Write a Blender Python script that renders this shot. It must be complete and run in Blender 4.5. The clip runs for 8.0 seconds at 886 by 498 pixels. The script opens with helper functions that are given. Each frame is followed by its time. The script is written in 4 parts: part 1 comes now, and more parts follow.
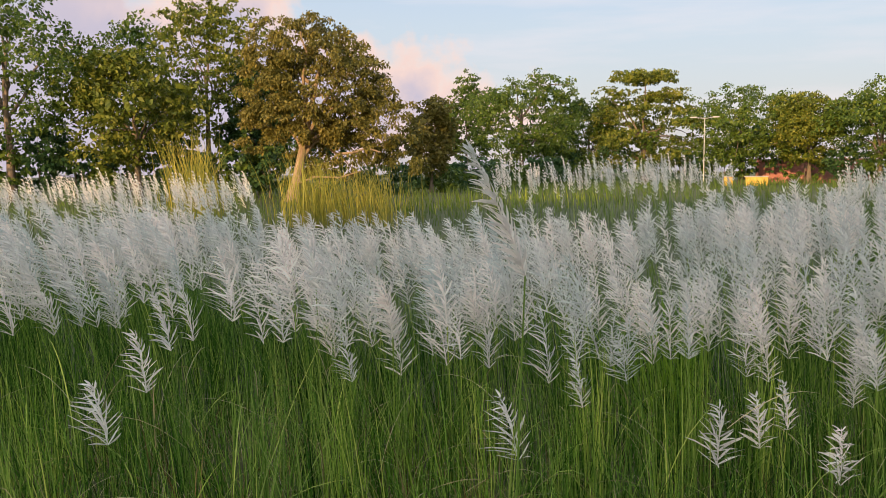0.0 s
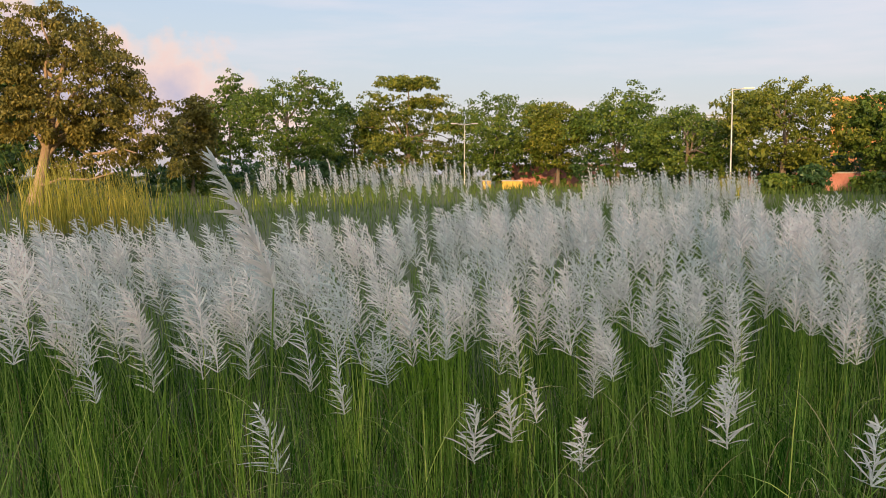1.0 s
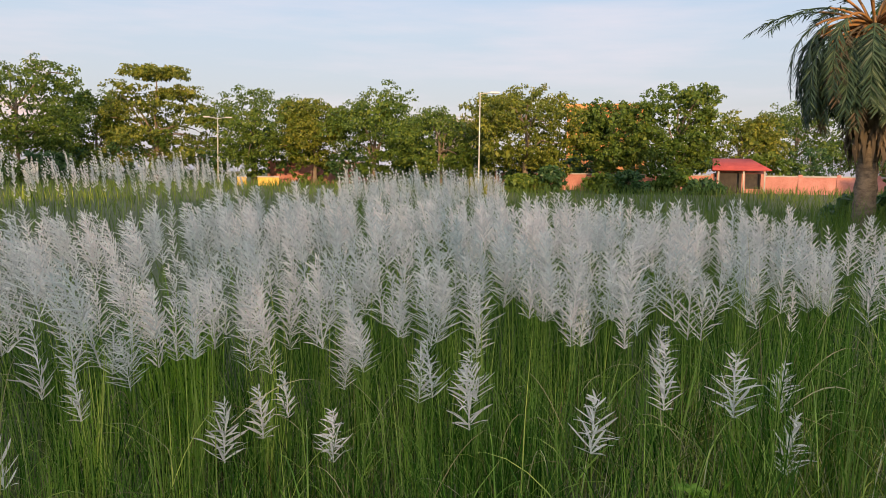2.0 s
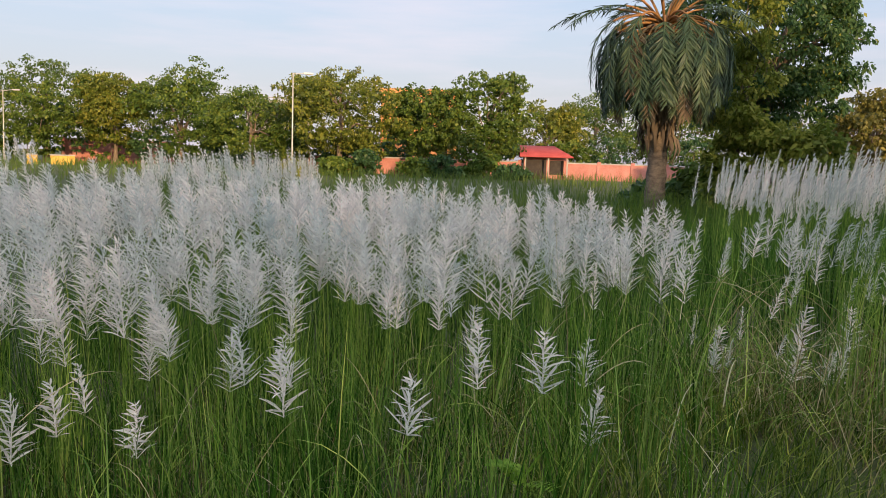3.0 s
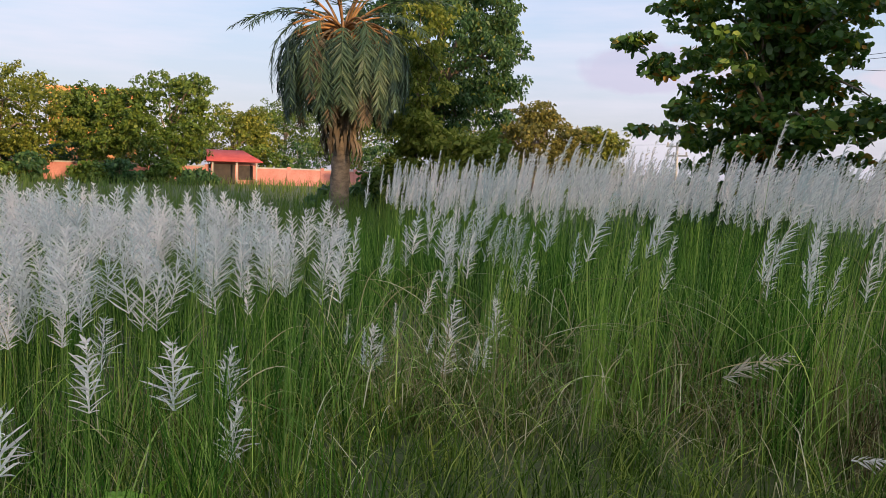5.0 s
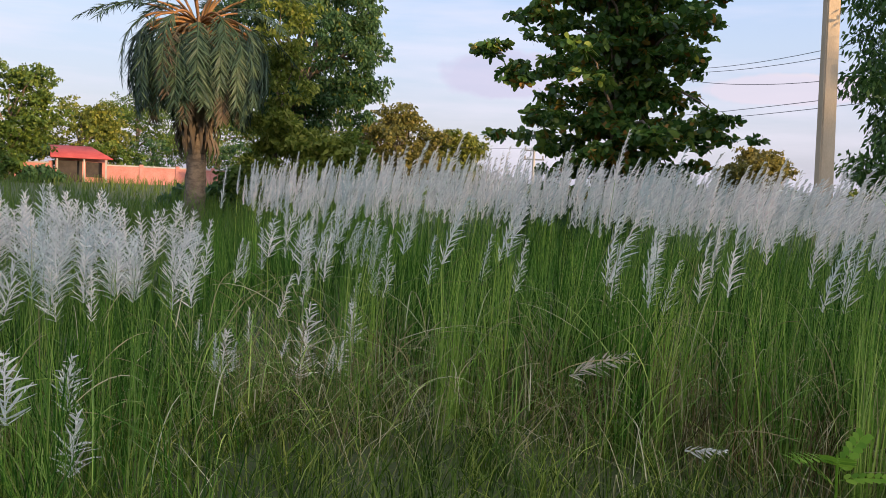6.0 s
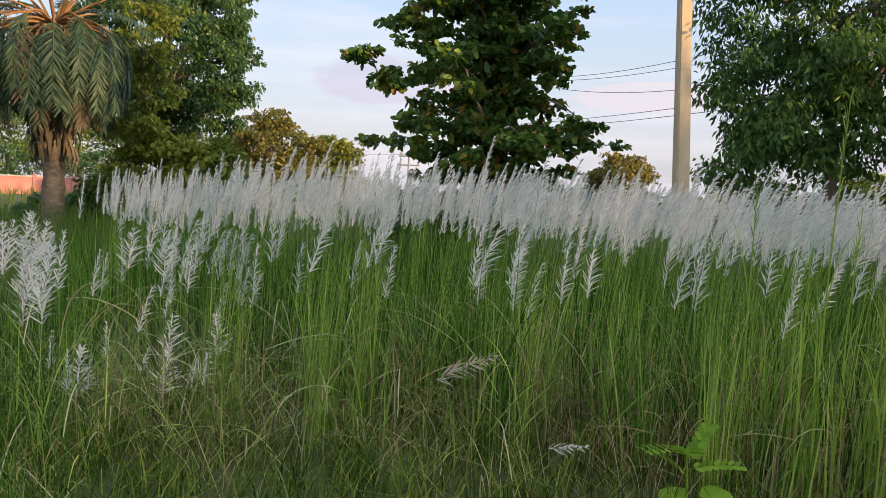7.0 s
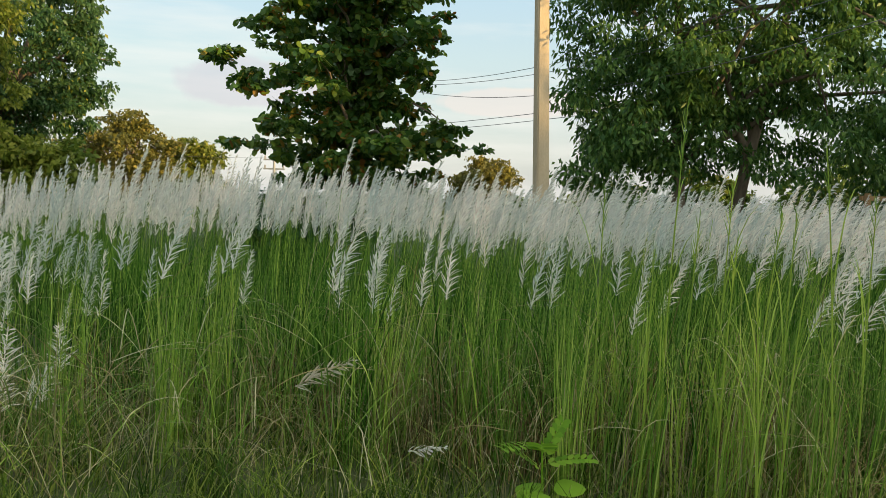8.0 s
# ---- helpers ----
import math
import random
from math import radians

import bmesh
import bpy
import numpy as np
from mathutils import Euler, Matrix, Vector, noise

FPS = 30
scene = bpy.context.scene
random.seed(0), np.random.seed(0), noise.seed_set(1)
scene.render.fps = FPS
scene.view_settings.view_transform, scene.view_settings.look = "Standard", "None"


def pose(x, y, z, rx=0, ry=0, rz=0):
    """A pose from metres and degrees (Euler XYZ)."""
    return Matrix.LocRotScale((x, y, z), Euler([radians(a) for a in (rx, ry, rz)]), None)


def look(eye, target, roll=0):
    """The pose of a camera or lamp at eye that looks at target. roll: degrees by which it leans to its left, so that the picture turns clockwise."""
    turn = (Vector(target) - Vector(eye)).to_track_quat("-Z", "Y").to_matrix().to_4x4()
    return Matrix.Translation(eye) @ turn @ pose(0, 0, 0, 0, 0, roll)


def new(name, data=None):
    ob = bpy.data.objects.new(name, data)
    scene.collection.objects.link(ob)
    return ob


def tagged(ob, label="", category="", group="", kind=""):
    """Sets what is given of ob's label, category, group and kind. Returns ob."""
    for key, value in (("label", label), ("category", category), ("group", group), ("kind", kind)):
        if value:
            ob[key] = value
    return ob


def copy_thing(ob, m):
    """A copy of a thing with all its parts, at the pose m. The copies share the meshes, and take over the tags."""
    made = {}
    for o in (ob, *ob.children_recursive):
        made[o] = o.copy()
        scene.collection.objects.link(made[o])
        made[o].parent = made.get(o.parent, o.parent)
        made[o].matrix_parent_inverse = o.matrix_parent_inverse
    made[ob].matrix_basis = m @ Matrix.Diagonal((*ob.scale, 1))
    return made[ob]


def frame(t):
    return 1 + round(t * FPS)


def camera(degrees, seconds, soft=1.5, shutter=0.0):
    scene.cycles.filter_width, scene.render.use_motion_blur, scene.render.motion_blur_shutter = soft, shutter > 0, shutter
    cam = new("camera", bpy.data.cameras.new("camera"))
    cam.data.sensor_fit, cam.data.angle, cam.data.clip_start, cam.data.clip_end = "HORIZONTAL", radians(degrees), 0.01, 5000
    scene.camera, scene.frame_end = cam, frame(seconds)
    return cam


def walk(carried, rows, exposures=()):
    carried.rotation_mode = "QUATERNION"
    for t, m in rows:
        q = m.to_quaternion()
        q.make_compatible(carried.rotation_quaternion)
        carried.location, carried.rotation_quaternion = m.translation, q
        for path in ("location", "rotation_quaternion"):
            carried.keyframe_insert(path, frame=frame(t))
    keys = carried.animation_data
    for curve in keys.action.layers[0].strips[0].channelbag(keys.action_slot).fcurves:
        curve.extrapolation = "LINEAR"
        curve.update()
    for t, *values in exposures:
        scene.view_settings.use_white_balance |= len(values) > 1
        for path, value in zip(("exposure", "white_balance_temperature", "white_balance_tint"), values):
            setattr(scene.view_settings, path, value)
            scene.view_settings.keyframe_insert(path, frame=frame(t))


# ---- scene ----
cam = camera(54.7, 8.0, 0.8)
PATH = [
    (0, (0.095, 0.125, 1.509), (0.054, 2.117, 1.333), -0.5),
    (0.5, (0.105, 0.172, 1.516), (0.323, 2.152, 1.342), -0.5),
    (1, (0.154, 0.166, 1.526), (0.645, 2.097, 1.354), -0.1),
    (1.5, (0.173, 0.105, 1.525), (0.954, 1.939, 1.356), 0.8),
    (2.8, (0.187, 0.143, 1.496), (1.475, 1.66, 1.295), 1.2),
    (3, (0.21, 0.161, 1.502), (1.563, 1.62, 1.298), 1.8),
    (3.5, (0.321, 0.179, 1.492), (1.797, 1.514, 1.289), 2.4),
    (4, (0.477, 0.173, 1.464), (2.06, 1.379, 1.263), 2.7),
    (4.5, (0.574, 0.153, 1.452), (2.265, 1.203, 1.258), 2.6),
    (5.8, (0.612, 0.06, 1.462), (2.49, 0.731, 1.314), 2.0),
    (6, (0.603, 0.067, 1.47), (2.502, 0.675, 1.316), 2.6),
    (6.5, (0.6, 0.029, 1.477), (2.538, 0.501, 1.333), 2.4),
    (7, (0.614, 0.003, 1.476), (2.582, 0.336, 1.347), 2.1),
    (7.5, (0.628, -0.024, 1.475), (2.617, 0.157, 1.36), 2.0),
    (8, (0.649, -0.054, 1.472), (2.646, -0.024, 1.362), 1.8),
]
walk(cam, [(t, look(e, g, r)) for t, e, g, r in PATH],
     [(0, 0.24, 6600, 10), (1.5, 0.17, 6500, 11), (3, 0.25, 6300, 13), (4.5, 0.28, 6150, 13), (6, 0.35, 6000, 14), (6.5, 0.38, 6050, 13), (7, 0.44, 6300, 10), (7.5, 0.48, 6650, 0), (8, 0.47, 6850, -5)])

# ---- light ----
SUN_EL, SUN_AZ = radians(9), radians(206)      # azimuth clockwise from +y
sun_dir = Vector((math.sin(SUN_AZ) * math.cos(SUN_EL), math.cos(SUN_AZ) * math.cos(SUN_EL), math.sin(SUN_EL)))
sun = new("sun", bpy.data.lights.new("sun", "SUN"))
sun.data.energy, sun.data.angle, sun.data.color = 5.0, radians(1.0), (1.0, 0.66, 0.32)
sun.matrix_world = look((0, 0, 60), Vector((0, 0, 60)) - sun_dir)


def node(nt, kind, **values):
    n = nt.nodes.new(kind)
    for key, value in values.items():
        if key in n.inputs:
            n.inputs[key].default_value = value
    return n


def sums(nt, op, a, b=None, clamp=False):
    n = nt.nodes.new("ShaderNodeMath")
    n.operation, n.use_clamp = op, clamp
    for i, v in enumerate((a, b)):
        if v is None:
            continue
        if isinstance(v, (int, float)):
            n.inputs[i].default_value = v
        else:
            nt.links.new(v, n.inputs[i])
    return n.outputs[0]


def blend(nt, fac, a, b):
    n = nt.nodes.new("ShaderNodeMix")
    n.data_type = "RGBA"
    for i, v in ((0, fac), (6, a), (7, b)):
        if isinstance(v, (int, float)):
            n.inputs[i].default_value = v
        elif isinstance(v, tuple):
            n.inputs[i].default_value = (*v, 1)
        else:
            nt.links.new(v, n.inputs[i])
    return n.outputs[2]


def ramp(nt, fac, *stops):
    n = nt.nodes.new("ShaderNodeValToRGB")
    el = n.color_ramp.elements
    while len(el) < len(stops):
        el.new(0.5)
    for e, (p, c) in zip(el, stops):
        e.position = p
        e.color = (*c, 1) if isinstance(c, tuple) else (c, c, c, 1)
    nt.links.new(fac, n.inputs[0])
    return n.outputs[0]


def make_world():
    world = bpy.data.worlds.new("evening_sky")
    scene.world = world
    world.use_nodes = True
    nt = world.node_tree
    nt.nodes.clear()
    sky = nt.nodes.new("ShaderNodeTexSky")
    sky.sky_type, sky.sun_disc = "NISHITA", False
    sky.sun_elevation, sky.sun_rotation = SUN_EL, SUN_AZ
    sky.air_density, sky.dust_density, sky.ozone_density = 1.0, 1.5, 1.5
    coord = nt.nodes.new("ShaderNodeTexCoord").outputs["Generated"]
    sep = nt.nodes.new("ShaderNodeSeparateXYZ")
    nt.links.new(coord, sep.inputs[0])
    up = sep.outputs[2]
    # bright thin haze, pinkish at the skyline and blue higher up
    haze = ramp(nt, sums(nt, "MULTIPLY", up, 1.0, True),
                (0.0, (5.4, 5.1, 5.8)), (0.06, (5.9, 5.7, 6.2)), (0.16, (5.5, 6.1, 7.1)), (0.3, (4.2, 5.7, 8.1)), (0.6, (6.0, 6.9, 8.4)), (1.0, (6.6, 7.4, 8.6)))
    base = blend(nt, 0.68, sky.outputs[0], haze)
    # the broad glow of the evening sky round the low sun
    dot = nt.nodes.new("ShaderNodeVectorMath")
    dot.operation = "DOT_PRODUCT"
    nt.links.new(coord, dot.inputs[0])
    dot.inputs[1].default_value = tuple(sun_dir)
    glow = sums(nt, "POWER", sums(nt, "MAXIMUM", dot.outputs["Value"], 0.0), 3.0)
    add = nt.nodes.new("ShaderNodeMix")
    add.data_type, add.blend_type = "RGBA", "ADD"
    nt.links.new(glow, add.inputs[0])
    nt.links.new(base, add.inputs[6])
    add.inputs[7].default_value = (15.0, 13.0, 10.5, 1)
    base = add.outputs[2]
    # thin streaks
    stretch = node(nt, "ShaderNodeMapping")
    stretch.inputs["Scale"].default_value = (2.0, 2.0, 16.0)
    nt.links.new(coord, stretch.inputs[0])
    streak = node(nt, "ShaderNodeTexNoise", Scale=1.7, Detail=5.0, Roughness=0.55)
    nt.links.new(stretch.outputs[0], streak.inputs["Vector"])
    base = blend(nt, ramp(nt, streak.outputs[0], (0.46, 0.0), (0.74, 0.5)), base, (7.0, 6.3, 6.6))
    # cloud banks: heading, height, half width, half height, body, lit edge
    puff = node(nt, "ShaderNodeTexNoise", Scale=9.0, Detail=6.0, Roughness=0.55)
    nt.links.new(coord, puff.inputs["Vector"])
    soft = node(nt, "ShaderNodeTexNoise", Scale=5.0, Detail=3.0)
    nt.links.new(coord, soft.inputs["Vector"])
    for heading, vz, a, b, body, lit, most in ((110, 0.095, 0.40, 0.125, (4.4, 4.0, 4.9), (7.5, 5.5, 4.8), 0.94),
                                               (13, 0.125, 0.085, 0.030, (4.6, 4.0, 5.0), (7.5, 4.9, 4.4), 0.5),
                                               (-4, 0.115, 0.13, 0.016, (6.2, 5.2, 5.4), (7.4, 5.6, 4.8), 0.6)):
        turn = node(nt, "ShaderNodeMapping")
        turn.inputs["Rotation"].default_value = (0, 0, -radians(heading))
        nt.links.new(coord, turn.inputs[0])
        s = nt.nodes.new("ShaderNodeSeparateXYZ")
        nt.links.new(turn.outputs[0], s.inputs[0])
        u = sums(nt, "DIVIDE", s.outputs[1], a)
        v = sums(nt, "DIVIDE", sums(nt, "SUBTRACT", s.outputs[2], vz), b)
        d = sums(nt, "SQRT", sums(nt, "ADD", sums(nt, "MULTIPLY", u, u), sums(nt, "MULTIPLY", v, v)))
        d = sums(nt, "ADD", d, sums(nt, "MULTIPLY", sums(nt, "SUBTRACT", puff.outputs[0], 0.5), 1.9))
        front = sums(nt, "GREATER_THAN", s.outputs[0], 0.0)
        mask = sums(nt, "MULTIPLY", ramp(nt, d, (0.78, most), (1.0, 0.0)), front)
        edge = sums(nt, "ADD", sums(nt, "ADD", sums(nt, "MULTIPLY", u, -0.26), sums(nt, "MULTIPLY", v, 0.16)), sums(nt, "SUBTRACT", soft.outputs[0], 0.42))
        rim = sums(nt, "MULTIPLY", ramp(nt, d, (0.42, 0.0), (0.86, 1.0)), ramp(nt, edge, (0.04, 0.0), (0.26, 1.0)))
        tone = blend(nt, rim, body, lit)
        base = blend(nt, mask, base, tone)
    bg = nt.nodes.new("ShaderNodeBackground")
    bg.inputs[1].default_value = 0.115
    nt.links.new(base, bg.inputs[0])
    out = nt.nodes.new("ShaderNodeOutputWorld")
    nt.links.new(bg.outputs[0], out.inputs[0])


make_world()


# ---- materials ----
def begin(name):
    m = bpy.data.materials.new(name)
    m.use_nodes = True
    nt = m.node_tree
    nt.nodes.clear()
    return m, nt, nt.nodes.new("ShaderNodeOutputMaterial")


def leafy(name, dark, mid, light, through_light=0.35, rough=0.5, scale=0.6, gloss=0.3, clump=None):
    """Foliage: colour varied leaf by leaf and in drifts, with light passing through."""
    m, nt, out = begin(name)
    pick = nt.nodes.new("ShaderNodeNewGeometry").outputs["Random Per Island"]
    col = ramp(nt, pick, (0.0, dark), (0.55, mid), (1.0, light))
    coord = nt.nodes.new("ShaderNodeNewGeometry").outputs["Position"]
    drift = node(nt, "ShaderNodeTexNoise", Scale=scale, Detail=3.0)
    nt.links.new(coord, drift.inputs["Vector"])
    tint = ramp(nt, drift.outputs[0], (0.3, (0.72, 0.80, 0.72)), (0.7, (1.25, 1.15, 1.0)))
    mul = nt.nodes.new("ShaderNodeMix")
    mul.data_type, mul.blend_type = "RGBA", "MULTIPLY"
    mul.inputs[0].default_value = 1.0
    nt.links.new(col, mul.inputs[6])
    nt.links.new(tint, mul.inputs[7])
    col = mul.outputs[2]
    if clump:
        # neighbouring blades share a shade, from tuft to tuft
        flat = node(nt, "ShaderNodeMapping")
        flat.inputs["Scale"].default_value = (clump, clump, clump * 0.12)
        nt.links.new(coord, flat.inputs[0])
        patch = node(nt, "ShaderNodeTexNoise", Scale=1.0, Detail=2.0)
        nt.links.new(flat.outputs[0], patch.inputs["Vector"])
        shade = nt.nodes.new("ShaderNodeMix")
        shade.data_type, shade.blend_type = "RGBA", "MULTIPLY"
        shade.inputs[0].default_value = 1.0
        nt.links.new(col, shade.inputs[6])
        nt.links.new(ramp(nt, patch.outputs[0], (0.34, (0.42, 0.52, 0.50)), (0.5, (0.95, 0.95, 0.9)), (0.68, (1.55, 1.35, 1.1))), shade.inputs[7])
        col = shade.outputs[2]
    bsdf = node(nt, "ShaderNodeBsdfPrincipled", Roughness=rough)
    bsdf.inputs["Specular IOR Level"].default_value = gloss
    nt.links.new(col, bsdf.inputs["Base Color"])
    tr = nt.nodes.new("ShaderNodeBsdfTranslucent")
    nt.links.new(col, tr.inputs[0])
    mix = nt.nodes.new("ShaderNodeMixShader")
    mix.inputs[0].default_value = through_light
    nt.links.new(bsdf.outputs[0], mix.inputs[1])
    nt.links.new(tr.outputs[0], mix.inputs[2])
    nt.links.new(mix.outputs[0], out.inputs[0])
    return m


def solid(name, a, b, scale=6.0, rough=0.8, metal=0.0, bump=0.3, fine=40.0, stretch=(1, 1, 1)):
    """A hard surface: two tones in patches, fine grain and relief."""
    m, nt, out = begin(name)
    coord = nt.nodes.new("ShaderNodeNewGeometry").outputs["Position"]
    mp = node(nt, "ShaderNodeMapping")
    mp.inputs["Scale"].default_value = stretch
    nt.links.new(coord, mp.inputs[0])
    big = node(nt, "ShaderNodeTexNoise", Scale=scale, Detail=6.0, Roughness=0.6)
    small = node(nt, "ShaderNodeTexNoise", Scale=fine, Detail=4.0)
    nt.links.new(mp.outputs[0], big.inputs["Vector"])
    nt.links.new(mp.outputs[0], small.inputs["Vector"])
    fac = sums(nt, "ADD", sums(nt, "MULTIPLY", big.outputs[0], 0.7), sums(nt, "MULTIPLY", small.outputs[0], 0.3))
    col = ramp(nt, fac, (0.36, a), (0.64, b))
    bsdf = node(nt, "ShaderNodeBsdfPrincipled", Roughness=rough, Metallic=metal)
    nt.links.new(col, bsdf.inputs["Base Color"])
    bm = node(nt, "ShaderNodeBump", Strength=bump, Distance=0.02)
    nt.links.new(fac, bm.inputs["Height"])
    nt.links.new(bm.outputs[0], bsdf.inputs["Normal"])
    nt.links.new(bsdf.outputs[0], out.inputs[0])
    return m


M_PLUME = leafy("silky_plume", (0.69, 0.66, 0.69), (0.87, 0.835, 0.865), (0.95, 0.93, 0.95), 0.36, 0.7, 1.2, 0.15)
M_PLUME_DRY = leafy("tan_plume", (0.56, 0.48, 0.41), (0.68, 0.61, 0.55), (0.78, 0.73, 0.69), 0.35, 0.7, 1.2, 0.15)
M_BLADE = leafy("grass_blade", (0.017, 0.060, 0.009), (0.074, 0.195, 0.025), (0.32, 0.48, 0.11), 0.28, 0.6, 0.7, 0.10, clump=4.0)
M_STEM = leafy("grass_stem", (0.13, 0.26, 0.036), (0.25, 0.39, 0.075), (0.47, 0.57, 0.17), 0.28, 0.55, 0.9, 0.12, clump=3.0)
M_DRY = leafy("dry_grass", (0.22, 0.17, 0.08), (0.40, 0.33, 0.18), (0.66, 0.60, 0.41), 0.25, 0.7, 0.8, 0.15)
M_DEAD = leafy("dead_stem", (0.06, 0.038, 0.018), (0.21, 0.145, 0.07), (0.48, 0.37, 0.20), 0.2, 0.75, 0.8, 0.1, clump=3.0)
M_LOW = leafy("low_grass", (0.04, 0.085, 0.012), (0.125, 0.20, 0.03), (0.40, 0.45, 0.13), 0.28, 0.65, 0.5, 0.1, clump=5.0)
M_FIELD = leafy("field_grass", (0.075, 0.125, 0.028), (0.10, 0.165, 0.035), (0.15, 0.20, 0.05), 0.40, 0.6, 0.08)
M_MEADOW = leafy("meadow_grass", (0.06, 0.12, 0.022), (0.11, 0.19, 0.034), (0.19, 0.26, 0.06), 0.36, 0.6, 0.4, 0.12)
M_REED = leafy("reed_blade", (0.24, 0.25, 0.045), (0.38, 0.35, 0.07), (0.54, 0.46, 0.11), 0.40, 0.5, 0.3)
M_LEAF_A = leafy("leaf_mid_green", (0.05, 0.092, 0.016), (0.10, 0.165, 0.028), (0.19, 0.24, 0.045), 0.36, 0.5, 0.25)
M_LEAF_Y = leafy("leaf_yellow_green", (0.07, 0.10, 0.014), (0.15, 0.185, 0.026), (0.28, 0.28, 0.055), 0.36, 0.5, 0.25)
M_LEAF_B = leafy("leaf_brownish", (0.105, 0.10, 0.023), (0.185, 0.165, 0.040), (0.30, 0.245, 0.065), 0.36, 0.5, 0.3)
M_LEAF_D = leafy("leaf_dark_green", (0.036, 0.088, 0.038), (0.070, 0.145, 0.056), (0.135, 0.22, 0.082), 0.48, 0.4, 0.4)
M_LEAF_G = leafy("leaf_full_green", (0.042, 0.105, 0.030), (0.085, 0.175, 0.044), (0.17, 0.27, 0.068), 0.42, 0.42, 0.4)
M_LEAF_T = leafy("leaf_almond", (0.042, 0.10, 0.024), (0.085, 0.17, 0.034), (0.22, 0.29, 0.055), 0.38, 0.35, 0.5)
M_LEAF_O = leafy("leaf_turning", (0.24, 0.10, 0.02), (0.30, 0.17, 0.03), (0.26, 0.24, 0.04), 0.30, 0.5, 0.5)
M_LEAF_S = leafy("leaf_shrub", (0.09, 0.135, 0.022), (0.19, 0.245, 0.04), (0.34, 0.36, 0.08), 0.50, 0.5, 0.5)
M_FROND = leafy("palm_frond_green", (0.028, 0.054, 0.036), (0.052, 0.092, 0.056), (0.10, 0.145, 0.078), 0.20, 0.45, 0.5)
M_FROND_DRY = leafy("palm_frond_dry", (0.075, 0.06, 0.05), (0.125, 0.10, 0.08), (0.20, 0.165, 0.135), 0.2, 0.8, 0.8, 0.1)
M_STALK = leafy("palm_stalk_orange", (0.22, 0.10, 0.04), (0.32, 0.165, 0.07), (0.40, 0.23, 0.11), 0.15, 0.6, 0.8)
M_SAP = leafy("seedling_leaf", (0.15, 0.30, 0.03), (0.24, 0.42, 0.045), (0.36, 0.52, 0.07), 0.38, 0.5, 2.0, 0.15)
M_BARK = solid("bark", (0.09, 0.065, 0.045), (0.24, 0.18, 0.13), 3.0, 0.9, 0, 0.8, 18, (1, 1, 0.3))
M_BARK_PALE = solid("pale_bark", (0.20, 0.13, 0.08), (0.38, 0.27, 0.17), 3.0, 0.9, 0, 0.8, 18, (1, 1, 0.3))
M_PALM_BARK = solid("palm_bark", (0.075, 0.058, 0.043), (0.21, 0.165, 0.125), 5.0, 0.95, 0, 1.0, 25, (1, 1, 2.0))
M_SOIL = solid("soil", (0.055, 0.068, 0.022), (0.105, 0.118, 0.042), 0.35, 0.95, 0, 0.5, 12)
M_CONCRETE = solid("pole_concrete", (0.50, 0.38, 0.25), (0.66, 0.52, 0.36), 2.5, 0.85, 0, 0.3, 60, (1, 1, 0.35))
M_GREY = solid("grey_concrete", (0.25, 0.24, 0.23), (0.42, 0.40, 0.38), 1.0, 0.9, 0, 0.3, 20)
M_PINK = solid("pink_wall_paint", (0.34, 0.13, 0.11), (0.50, 0.23, 0.20), 0.8, 0.9, 0, 0.3, 9)
M_ORANGE = solid("orange_wall_paint", (0.55, 0.22, 0.08), (0.70, 0.32, 0.13), 0.8, 0.9, 0, 0.2, 9)
M_ROOF = solid("red_roof_sheet", (0.28, 0.035, 0.035), (0.42, 0.07, 0.06), 1.2, 0.7, 0, 0.3, 14)
# near-black colour that stands for the shade inside openings
M_SHADE = solid("opening_shade", (0.03, 0.025, 0.025), (0.06, 0.05, 0.045), 2.0, 0.9)
M_STEEL = solid("galvanised_steel", (0.30, 0.29, 0.27), (0.44, 0.43, 0.40), 4.0, 0.45, 0.6, 0.1)
M_LAMP = solid("lamp_housing", (0.30, 0.30, 0.30), (0.45, 0.45, 0.44), 4.0, 0.5, 0.3, 0.1)
M_WIRE = solid("wire", (0.10, 0.10, 0.11), (0.16, 0.16, 0.17), 4.0, 0.6, 0.3, 0.1)
M_YELLOW = solid("yellow_paint", (0.50, 0.30, 0.05), (0.66, 0.42, 0.08), 3.0, 0.8)
M_WOOD = solid("weathered_wood", (0.16, 0.09, 0.04), (0.30, 0.18, 0.08), 5.0, 0.85, 0, 0.5, 30, (1, 1, 0.3))

# ---- builders ----
rng = np.random.default_rng(7)


def mesh_data(name, verts, quads, *mats):
    me = bpy.data.meshes.new(name)
    verts, quads = np.asarray(verts, np.float32).reshape(-1, 3), np.asarray(quads, np.int32).reshape(-1, 4)
    me.vertices.add(len(verts))
    me.vertices.foreach_set("co", verts.ravel())
    me.loops.add(quads.size)
    me.loops.foreach_set("vertex_index", quads.ravel())
    me.polygons.add(len(quads))
    me.polygons.foreach_set("loop_start", np.arange(0, quads.size, 4, dtype=np.int32))
    for m in mats:
        me.materials.append(m)
    me.update(calc_edges=True)
    return me


def smooth(me):
    me.polygons.foreach_set("use_smooth", np.ones(len(me.polygons), bool))
    return me


def part(name, bm, material, parent, label=""):
    """Links a bmesh or mesh as one object under a thing or a part."""
    if isinstance(bm, bmesh.types.BMesh):
        me = bpy.data.meshes.new(name)
        bm.to_mesh(me)
        bm.free()
        me.materials.append(material)
    else:
        me = bm
    ob = new(name, me)
    ob.parent = parent
    if label:
        ob["label"] = label
    return ob


